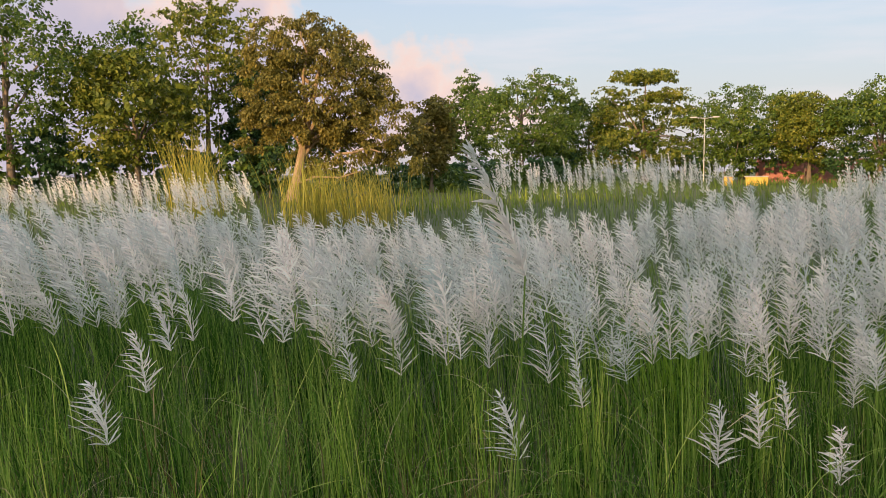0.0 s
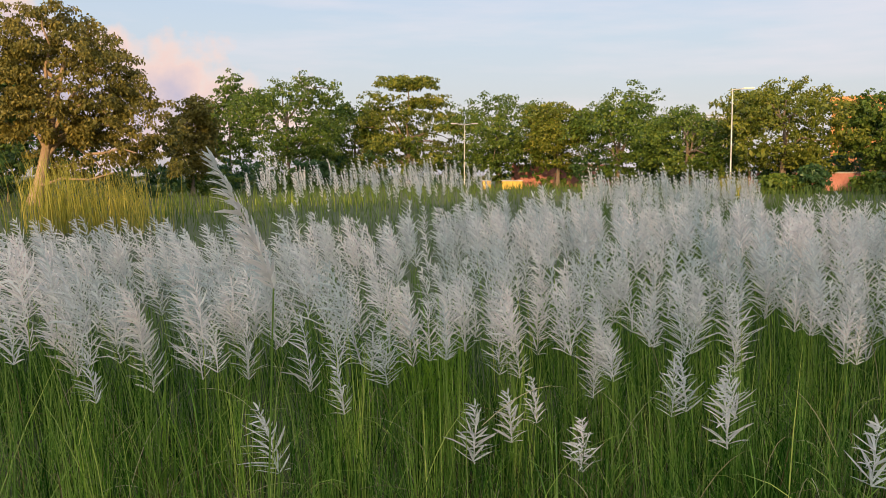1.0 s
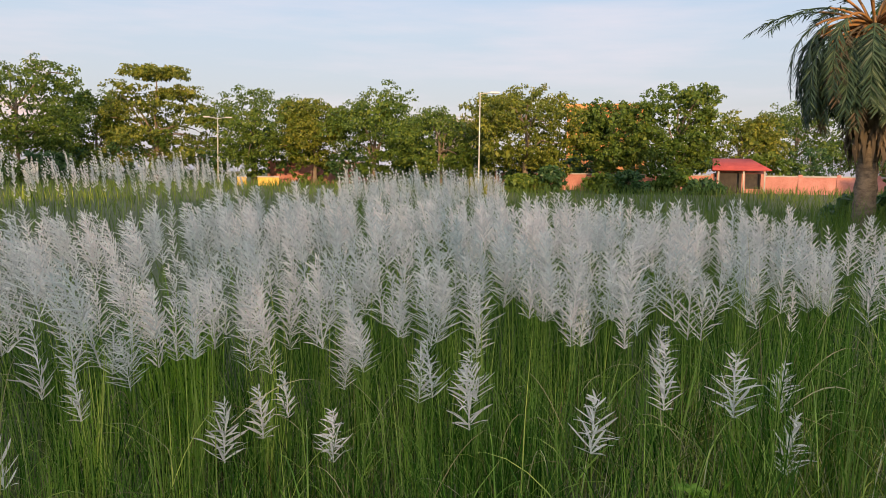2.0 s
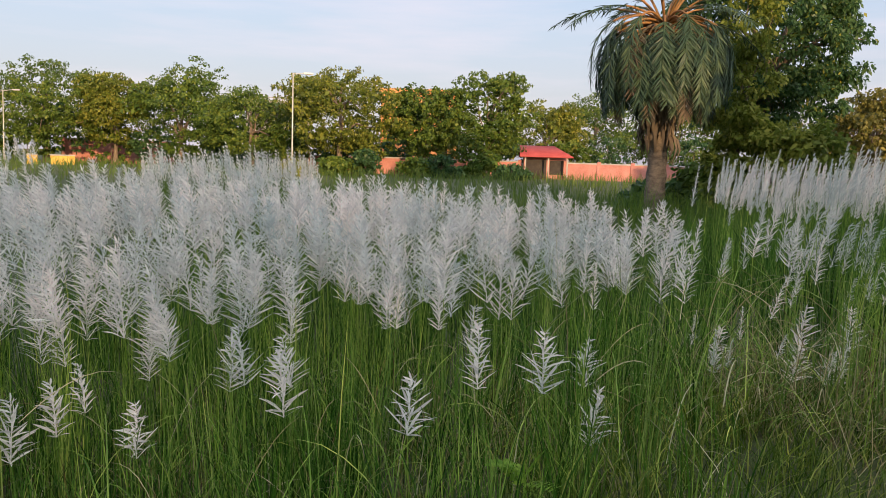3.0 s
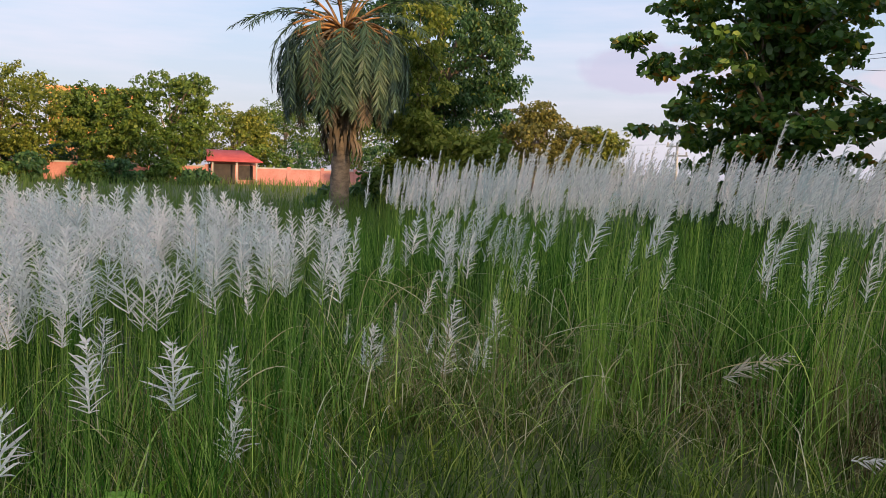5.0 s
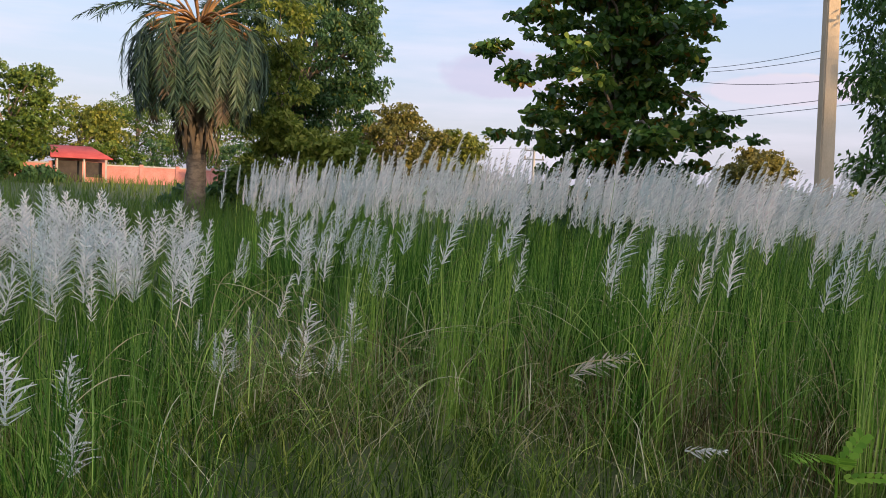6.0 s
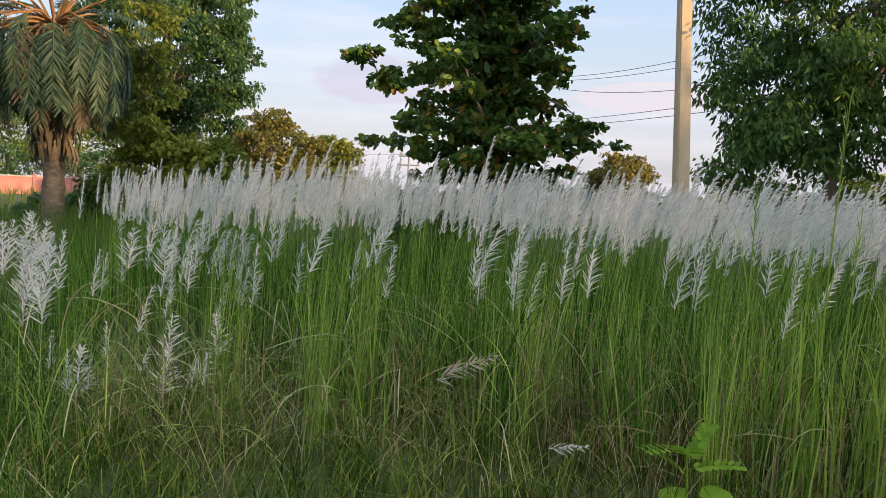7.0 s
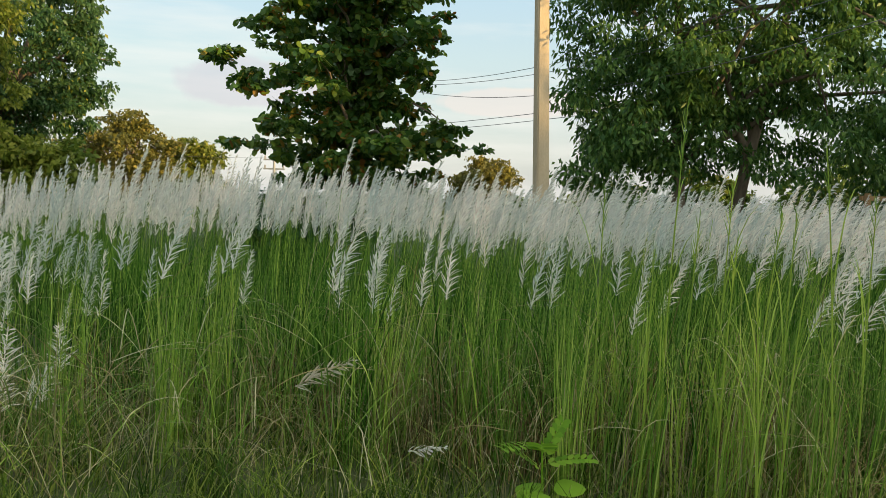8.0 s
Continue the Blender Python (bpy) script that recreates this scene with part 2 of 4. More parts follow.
def ribbons(centre, side):
    """Strips along n centre lines of k points, with their half widths as vectors."""
    n, k, _ = centre.shape
    verts = np.stack((centre - side, centre + side), 2).reshape(-1, 3)
    at = (np.arange(n)[:, None] * k + np.arange(k - 1)[None]) * 2
    quads = np.stack((at, at + 1, at + 3, at + 2), -1).reshape(-1, 4)
    return verts, quads


def joined(parts):
    verts, quads, n = [], [], 0
    for v, q in parts:
        verts.append(v)
        quads.append(q + n)
        n += len(v)
    return np.concatenate(verts), np.concatenate(quads)


def unit(v):
    return v / np.maximum(np.linalg.norm(v, axis=-1, keepdims=True), 1e-9)


def step(a, b, x):
    t = np.clip((x - a) / (b - a), 0, 1)
    return t * t * (3 - 2 * t)


def ground_z(x, y):
    """The field dips to one side of the path and rises a little far off."""
    x, y = np.asarray(x, float), np.asarray(y, float)
    r = np.hypot(x, y)
    dip = -0.5 * step(0.0, 3.5, y - 0.4 * x - 0.3) * (1 - step(22, 60, r))
    return dip + 0.2 * step(30, 80, r) + 0.03 * np.sin(x * 1.3 + y * 0.7) * step(1, 4, r) * (1 - step(30, 90, r))


WIND = np.array((-0.72, -0.69, 0.0))


def tufts(centres, per, size, lean):
    """Blades gathered in tufts that share a lean: places and leans."""
    xy = np.repeat(centres, per, 0) + rng.normal(0, size, (len(centres) * per, 2))
    return xy, np.repeat(rng.normal(0, lean, (len(centres), 2)), per, 0)


def blades(xy, h, w, bend=0.25, k=4, droop=0.0, wind=0.12, lean=None, wild=0.18):
    n = len(xy)
    base = np.column_stack((xy, ground_z(xy[:, 0], xy[:, 1]) - 0.02))
    az = rng.uniform(0, 2 * np.pi, n)
    out = np.column_stack((np.cos(az), np.sin(az), np.zeros(n)))
    amount = np.abs(rng.normal(0, bend, n)) * h * np.where(rng.uniform(0, 1, n) < wild, 2.6, 1.0)
    lean = np.column_stack((np.zeros((n, 2)) if lean is None else lean, np.zeros(n)))
    s = np.linspace(0, 1, k)[None, :, None]
    rise = s - droop * s ** 3 * rng.uniform(0, 1, n)[:, None, None]
    c = base[:, None] + np.array((0, 0, 1.0)) * rise * h[:, None, None] + out[:, None] * s ** 2 * amount[:, None, None] + WIND * (s ** 1.7) * (wind * h)[:, None, None] + lean[:, None] * s ** 1.3 * h[:, None, None]
    face = rng.uniform(0, np.pi, n)
    sd = np.column_stack((np.cos(face), np.sin(face), np.zeros(n)))
    taper = np.array([0.8, 1.0, 0.8, 0.55, 0.1] if k == 5 else [0.9, 1.0, 0.7, 0.1] if k == 4 else [1.0, 0.8, 0.1])
    return ribbons(c, sd[:, None] * taper[None, :, None] * (w / 2)[:, None, None])


def plumes(base, axis, length, branches, width=0.008, spread=1.0, wind=0.35, fluff=2):
    """Feathery panicles: a bowed stalk with whorls of silky racemes that slant outwards, longest in the lower third and swept by the wind."""
    n = len(base)
    whorls = max(branches // 4, 5)
    s = np.repeat(np.linspace(0.0, 0.96, whorls), 4)[None] + rng.normal(0, 0.006, (n, whorls * 4))
    s = np.clip(s, 0, 0.99)
    L = length[:, None]
    bow = WIND * wind

    def stalk(q):
        return base[:, None] + axis[:, None] * (q * L)[..., None] + bow * (q ** 2 * L * 0.5)[..., None]
    start = stalk(s)
    tang = unit(axis[:, None] + bow * s[..., None])
    az = rng.uniform(0, 2 * np.pi, (n, 1)) + np.tile(np.arange(4) * np.pi / 2, whorls) + np.repeat(np.arange(whorls) * 0.8, 4) + rng.normal(0, 0.25, s.shape)
    ref = unit(np.cross(tang, np.array((0.31, 0.57, 0.2))))
    ref2 = np.cross(tang, ref)
    out = ref * np.cos(az)[..., None] + ref2 * np.sin(az)[..., None]
    bl = L * (0.43 - 0.30 * s) * math.sqrt(spread) * rng.uniform(0.75, 1.2, s.shape) * np.minimum(1, 0.6 + s * 3)
    t = np.linspace(0, 1, fluff + 1)
    aside = np.clip(0.74 * spread, 0, 1.05) * (1.0 - 0.25 * s)[:, :, None, None]
    c = (start[:, :, None] + (tang[:, :, None] * 0.70 * t[:, None] + out[:, :, None] * aside * (t ** 0.9)[:, None]) * bl[:, :, None, None]
         + WIND * (0.26 * t ** 1.6)[:, None] * (bl * (0.5 + s))[:, :, None, None] - np.array((0, 0, 0.16)) * (t ** 2)[:, None] * (bl * rng.uniform(-0.4, 2.2, s.shape))[:, :, None, None])
    sd = unit(np.cross(out, tang) + 0.55 * rng.normal(0, 1, out.shape))
    prof = np.array([0.45, 1.0, 0.28]) if fluff == 2 else np.array([0.5, 1.0, 0.85, 0.2]) if fluff == 3 else np.array([0.9, 0.45])
    side = sd[:, :, None] * prof[:, None] * (width / 2 * rng.uniform(0.7, 1.3, s.shape))[:, :, None, None]
    k = fluff + 1
    br = ribbons(c.reshape(-1, k, 3), side.reshape(-1, k, 3))
    q = np.linspace(0, 1, 4)
    line = stalk(np.tile(q, (n, 1)))
    face = rng.normal(0, 1, (n, 3))
    st = ribbons(line, unit(np.cross(axis, face))[:, None] * np.array([0.004, 0.003, 0.002, 0.001])[None, :, None])
    return joined((br, st))


def kans(xy, top, length, branches, width, stem_w=0.006, spread=1.0, wind=0.26, fluff=2, lean=(0.0, 0.16)):
    """Flowering stalks at xy whose tips reach the height top: (plumes, stems)."""
    n = len(xy)
    gz = ground_z(xy[:, 0], xy[:, 1])
    sway = rng.normal(0, 0.09, (n, 3)) * (1, 1, 0)
    axis = unit(sway + WIND * rng.uniform(*lean, n)[:, None] + np.array((0, 0, 1.0)))
    tip = np.column_stack((xy, top))
    base = tip - axis * length[:, None]
    foot = np.column_stack((xy + rng.normal(0, 0.05, (n, 2)) - WIND[:2] * 0.22, gz - 0.02))
    t = np.linspace(0, 1, 4)[None, :, None]
    c = foot[:, None] * (1 - t) + base[:, None] * t + WIND * (-0.05 * np.sin(t * np.pi))
    face = rng.uniform(0, np.pi, n)
    side = np.column_stack((np.cos(face), np.sin(face), np.zeros(n)))[:, None] * np.array([1, 1, 0.8, 0.6])[None, :, None] * stem_w / 2
    return plumes(base, axis, length, branches, width, spread, wind, fluff), ribbons(c, side)


def stuff(name, geo, mat, label, category):
    return tagged(new(name, mesh_data(name, *geo, mat)), label, category, kind="stuff")


def polar(n, a0, a1, r0, r1, power=1.0):
    a = np.radians(rng.uniform(a0, a1, n))
    r = np.sqrt(rng.uniform(0, 1, n) ** power * (r1 ** 2 - r0 ** 2) + r0 ** 2)
    return np.column_stack((np.cos(a), np.sin(a))) * r[:, None] + (0.4, 0.1)


def heading(xy):
    d = xy - (0.4, 0.1)
    return np.degrees(np.arctan2(d[:, 1], d[:, 0])), np.hypot(d[:, 0], d[:, 1])


# ---- ground ----
def make_ground():
    radii = np.concatenate(([0.0], np.geomspace(0.6, 60, 60), np.geomspace(75, 1800, 16)))
    a = np.linspace(0, 2 * np.pi, 145)[:-1]
    x, y = radii[:, None] * np.cos(a), radii[:, None] * np.sin(a)
    v = np.stack((x, y, ground_z(x, y)), -1).reshape(-1, 3)
    i, j = np.meshgrid(np.arange(len(radii) - 1), np.arange(144), indexing="ij")
    q = np.stack((i * 144 + j, (i + 1) * 144 + j, (i + 1) * 144 + (j + 1) % 144, i * 144 + (j + 1) % 144), -1)
    tagged(new("ground", smooth(mesh_data("ground", v, q, M_SOIL))), "brown-green soil of a grassy field", "ground", kind="structure")


make_ground()


# ---- trees ----
def tubes(paths, radii, sides=6):
    """Tapered round limbs along paths of shape (n, k, 3)."""
    out = []
    for p, r in zip(paths, radii):
        p, r = np.asarray(p, float), np.asarray(r, float)
        t = unit(np.gradient(p, axis=0))
        ref = np.array((0.3, 0.9, 0.1)) if abs(t[0][2]) > 0.5 else np.array((0, 0, 1.0))
        u = unit(np.cross(t, ref))
        v = np.cross(t, u)
        a = np.linspace(0, 2 * np.pi, sides, endpoint=False)
        ring = p[:, None] + (u[:, None] * np.cos(a)[:, None] + v[:, None] * np.sin(a)[:, None]) * r[:, None, None]
        k = len(p)
        i, j = np.meshgrid(np.arange(k - 1), np.arange(sides), indexing="ij")
        q = np.stack((i * sides + j, i * sides + (j + 1) % sides, (i + 1) * sides + (j + 1) % sides, (i + 1) * sides + j), -1).reshape(-1, 4)
        out.append((ring.reshape(-1, 3), q))
    return joined(out)


def leaves(centre, way, normal, length, width, prof=(0.25, 1.0, 0.2), sag=0.15):
    side = unit(np.cross(way, normal))
    if prof is None:
        v = np.stack((centre - way * length[:, None] / 2, centre + side * width[:, None] / 2, centre + way * length[:, None] / 2 - np.array((0, 0, sag)) * length[:, None], centre - side * width[:, None] / 2), 1)
        return v.reshape(-1, 3), np.arange(4 * len(centre)).reshape(-1, 4)
    k = len(prof)
    t = np.linspace(-0.5, 0.5, k)
    c = centre[:, None] + way[:, None] * (t[:, None] * length[:, None, None]) - np.array((0, 0, 1.0)) * (sag * (t + 0.5) ** 2)[:, None] * length[:, None, None]
    return ribbons(c, side[:, None] * np.array(prof)[None, :, None] * (width / 2)[:, None, None])


def crown_points(blobs, clumps, r, shell=0.55):
    """Clump centres in a union of ellipsoids, more of them towards the outside."""
    blobs = np.asarray(blobs, float)
    vol = blobs[:, 3] * blobs[:, 4] * blobs[:, 5]
    pick = r.choice(len(blobs), clumps, p=vol / vol.sum())
    d = unit(r.normal(0, 1, (clumps, 3)))
    rad = shell + (1 - shell) * r.uniform(0, 1, clumps) ** 0.6
    return blobs[pick, :3] + d * rad[:, None] * blobs[pick, 3:], d


def lumpy(w, z0, z1, r, lumps=9, flat=1.0):
    """A main crown and smaller bulges round it, for an uneven outline."""
    cz, hz = (z0 + z1) / 2, (z1 - z0) / 2
    out = [(0, 0, cz, w * 0.36, w * 0.36, hz * 0.78)]
    for i in range(lumps):
        a, e = r.uniform(0, 2 * np.pi), r.uniform(-0.8, 1.0)
        c = math.sqrt(max(0.0, 1 - e * e))
        s = r.uniform(0.22, 0.38)
        out.append((math.cos(a) * c * w * 0.33, math.sin(a) * c * w * 0.33, cz + e * hz * 0.66, w * s * 0.62, w * s * 0.62, hz * s * 0.95 * flat))
    return out


def tree(name, label, x, y, blobs, mat, leaf=0.3, count=5000, clumps=120, clump_r=0.6, trunk_r=0.25, seed=1, bark=None,
         limbs=10, fork=0.3, category="tree", aspect=0.55, sunk=0.0, extra=None, shell=0.5, trunks=((0, 0, 0, 0),), flatness=0.6, droop=0.2, prof=(0.25, 1.0, 0.2), core=0):
    """A tree: trunks that lean, limbs that reach into the crown, and a crown of single leaves in clumps."""
    r = np.random.default_rng(seed)
    gz = float(ground_z(x, y)) - 0.05
    thing = tagged(new(name), label, category)
    thing.location = (x, y, gz)
    centres, _ = crown_points(blobs, clumps, r, shell)
    b = np.asarray(blobs, float)
    low = (b[:, 2] - b[:, 5]).min()
    mid = float(b[0, 2])
    paths, radii = [], []
    for i, (tx, ty, lx, ly) in enumerate(trunks):
        top = max(low + (mid - low) * fork, 0.4)
        hgt = mid + b[0, 5] * 0.5
        t = np.linspace(0, 1, 7)
        wob = r.normal(0, trunk_r * 0.35, (7, 2)) * t[:, None]
        p = np.column_stack((tx + lx * t + wob[:, 0], ty + ly * t + wob[:, 1], t * hgt))
        rad = trunk_r * (1 - 0.8 * t) * (1 + 0.5 * np.exp(-t * 14))
        part("trunk", smooth(mesh_data("trunk", *tubes([p], [rad], 10), bark or M_BARK)), None, thing)
        far = centres[r.permutation(len(centres))[:limbs]]
        for c in far:
            s0 = np.clip(r.uniform(0.25, 0.8), top / hgt, 0.9)
            k = min(int(s0 * 6), 5)
            o = p[k] + (p[k + 1] - p[k]) * (s0 * 6 - k)
            t2 = np.linspace(0, 1, 6)[:, None]
            bend = np.array((0, 0, 1.0)) * np.linalg.norm(c - o) * 0.15 * np.sin(t2 * np.pi)
            q = o + (c - o) * t2 + bend + r.normal(0, 0.05, (6, 3)) * np.linalg.norm(c - o) * t2 * (1 - t2) * 2
            paths.append(q)
            radii.append(trunk_r * 0.42 * (1 - 0.85 * t2[:, 0]))
    for q, rr in zip(paths, radii):
        part("limb", smooth(mesh_data("limb", *tubes([q], [rr], 6), bark or M_BARK)), None, thing)
    share = count // clumps
    n = share * clumps
    centre = np.repeat(centres, share, 0)
    off = unit(r.normal(0, 1, (n, 3))) * (r.uniform(0, 1, n) ** 0.45)[:, None] * clump_r * np.array((1, 1, flatness))
    pos = centre + off
    way = unit(off / clump_r + r.normal(0, 0.5, (n, 3)) - np.array((0, 0, droop)))
    nor = unit(r.normal(0, 0.8, (n, 3)) + np.array((0, 0, 0.8)))
    ln = leaf * r.uniform(0.7, 1.3, n)
    if core:
        # large leaves deep inside close the crown
        m = core
        pick = r.integers(0, len(b), m)
        inner = b[pick, :3] + unit(r.normal(0, 1, (m, 3))) * (r.uniform(0, 0.6, m) ** 0.5)[:, None] * b[pick, 3:] * 0.8
        pos, way = np.concatenate((pos, inner)), np.concatenate((way, unit(r.normal(0, 1, (m, 3)))))
        nor, ln = np.concatenate((nor, unit(r.normal(0, 1, (m, 3))))), np.concatenate((ln, leaf * 1.9 * r.uniform(0.7, 1.2, m)))
        n += m
    if extra is None:
        part("crown", mesh_data("crown", *leaves(pos, way, nor, ln, ln * aspect, prof), mat), None, thing)
    else:
        other, split = extra
        few = r.uniform(0, 1, n) < split
        part("crown", mesh_data("crown", *leaves(pos[~few], way[~few], nor[~few], ln[~few], ln[~few] * aspect, prof), mat), None, thing)
        part("turning_sunlit_foliage", mesh_data("turning_sunlit_foliage", *leaves(pos[few], way[few], nor[few], ln[few], ln[few] * aspect, prof), other), None, thing, "orange leaves and leaves coloured as if sunlit")
    return thing


def far_tree(label, x, y, w, top, mat, seed, low=0.9, leaf=0.25, count=5200, lumps=17, name="tree", rise=1.17, core=900, **more):
    r = np.random.default_rng(seed)
    g = float(ground_z(x, y))
    return tree(name, label, x, y, lumpy(w * 1.32, low * 0.5, (top - g) * rise, r, lumps), mat, leaf, int(count * 2.1), 460, w * 0.045 + 0.14, 0.02 * w + 0.08, seed, limbs=6, prof=None, aspect=0.64, core=core, **more)


far_tree("tall open-crowned green tree at the field's edge", -25.8, 49.2, 9.0, 11.6, M_LEAF_A, 11, 4.5, count=4600, shell=0.75, core=250)
far_tree("tall green tree with gaps of sky in its crown", -22.6, 58.6, 6.0, 11.4, M_LEAF_A, 12, 4.0, count=3000, shell=0.75, core=150)
far_tree("rounded bright green tree in the tree line", -18.9, 50.5, 7.0, 8.2, M_LEAF_Y, 13, 2.0, count=4400)
far_tree("tall leafy green tree behind lower ones", -16.4, 56.6, 6.6, 12.2, M_LEAF_Y, 14, 5.0, count=4000, shell=0.75, core=200)
far_tree("slim dark green tree in the tree line", -13.4, 58.0, 4.5, 8.5, M_LEAF_D, 15, 0.8)
far_tree("small green tree beside the broad brownish tree", -1.9, 60.1, 3.2, 6.2, M_LEAF_B, 16, 0.5, count=2600)
far_tree("pale green tree far across the field", 0.8, 95.1, 5.2, 11.0, M_LEAF_A, 17, 0.6)
far_tree("round-headed green tree across the field", 6.2, 84.9, 10.2, 10.4, M_LEAF_A, 18, 0.8, count=8000)
far_tree("green tree behind the round-headed one", 14.1, 94.1, 6.4, 9.2, M_LEAF_A, 19, 0.6)
TIERS = [(0, 0, 5.0, 2.0, 2.0, 3.6)]
for a, z, reach, deep in ((0.3, 11.0, 1.2, 0.55), (2.0, 11.1, 1.5, 0.6), (3.9, 10.9, 2.0, 0.6), (5.4, 10.8, 1.8, 0.5), (0.9, 9.0, 2.6, 0.55), (3.3, 9.3, 2.9, 0.6), (5.9, 9.1, 2.4, 0.5), (2.2, 8.2, 3.4, 0.6), (0.1, 7.6, 3.8, 0.6),
                          (4.4, 7.7, 3.5, 0.6), (3.0, 7.0, 4.0, 0.7), (5.5, 6.2, 4.2, 0.7), (1.4, 6.0, 4.3, 0.7), (2.7, 5.2, 4.4, 0.7), (4.0, 4.6, 4.4, 0.8), (0.4, 4.3, 4.5, 0.8), (5.2, 3.1, 4.2, 0.9), (3.2, 2.8, 4.3, 1.0), (0.8, 2.2, 4.0, 1.0)):
    TIERS.append((reach * math.cos(a), reach * math.sin(a), z, 2.4, 2.4, deep * 1.35))
tree("tree", "broad flat-topped tree with layered boughs", 19.0, 88.9, TIERS, M_LEAF_Y, 0.25, 17000, 520, 0.55, 0.3, 20, limbs=12, flatness=0.5, core=1600, prof=None, aspect=0.7)
far_tree("dense dark green tree by the lamp post", 28.2, 86.5, 11.0, 9.8, M_LEAF_A, 21, 0.7, count=8000)
far_tree("yellowish green tree catching the sun", 32.6, 80.9, 6.6, 8.5, M_LEAF_Y, 22, 0.7)
far_tree("large green tree with a domed crown", 36.7, 75.8, 9.4, 9.2, M_LEAF_A, 23, 0.7, count=7000)
far_tree("low spreading green tree", 39.4, 67.8, 8.6, 7.0, M_LEAF_A, 24, 0.5, count=6000)
far_tree("tall green tree behind the street lamp", 42.8, 59.2, 9.6, 8.9, M_LEAF_Y, 25, 0.8, count=8000)
far_tree("dark green tree by the pink wall", 49.9, 56.5, 6.2, 7.8, M_LEAF_A, 26, 1.0)
far_tree("bushy green tree above the pink wall", 51.9, 50.9, 6.4, 8.5, M_LEAF_A, 27, 1.2)
far_tree("green tree behind the red-roofed shed", 67.1, 57.5, 7.4, 7.0, M_LEAF_Y, 28, 0.6)
far_tree("large distant green tree", 87.6, 67.1, 10.5, 9.4, M_LEAF_A, 29, 0.6)
far_tree("distant green tree beyond the wall", 80.0, 51.0, 12.0, 8.6, M_LEAF_A, 30, 0.5)
far_tree("round distant tree, brownish green", 56.6, 21.7, 6.0, 6.1, M_LEAF_B, 31, 0.8)
far_tree("yellow-green distant tree on the skyline", 64.0, 19.9, 5.2, 5.2, M_LEAF_Y, 32, 0.4)
far_tree("small round distant tree on the skyline", 60.6, -2.0, 4.0, 4.4, M_LEAF_B, 33, 0.3, count=2600)


# ---- grass ----
def gaps(c, scale=1.0):
    """An uneven cover, 0 to 1, with bare hollows about half a metre across."""
    x, y = c[:, 0] * scale, c[:, 1] * scale
    return 0.5 + 0.25 * (np.sin(5.1 * x + 2.3 * y + 1.0) * np.sin(4.3 * y - 1.9 * x) + np.sin(9.7 * x - 3.1 * y) * np.sin(8.3 * y + 2.2 * x + 0.7))


def arching(xy, length, w, rise=(35, 80), k=8, lift=0.5):
    """Long blades that rise, bend over and hang."""
    n = len(xy)
    az = rng.uniform(0, 2 * np.pi, n)
    ang = np.radians(rng.uniform(*rise, n))
    turn = np.radians(rng.uniform(60, 150, n)) / (k - 1)
    out = np.column_stack((np.cos(az), np.sin(az), np.zeros(n)))
    p = np.column_stack((xy, ground_z(xy[:, 0], xy[:, 1]) + rng.uniform(0.0, lift, n) * length))
    line = [p]
    for i in range(k - 1):
        p = p + (out * np.cos(ang)[:, None] + np.array((0, 0, 1.0)) * np.sin(ang)[:, None]) * (length / (k - 1))[:, None]
        line.append(p)
        ang = ang - turn * (0.3 + 1.4 * i / (k - 1))
    side = np.cross(out, np.array((0, 0, 1.0))) + rng.normal(0, 0.35, (n, 3))
    taper = np.interp(np.linspace(0, 1, k), (0, 0.4, 0.8, 1), (0.7, 1.0, 0.6, 0.08))
    return ribbons(np.stack(line, 1), unit(side)[:, None] * taper[None, :, None] * (w / 2)[:, None, None])


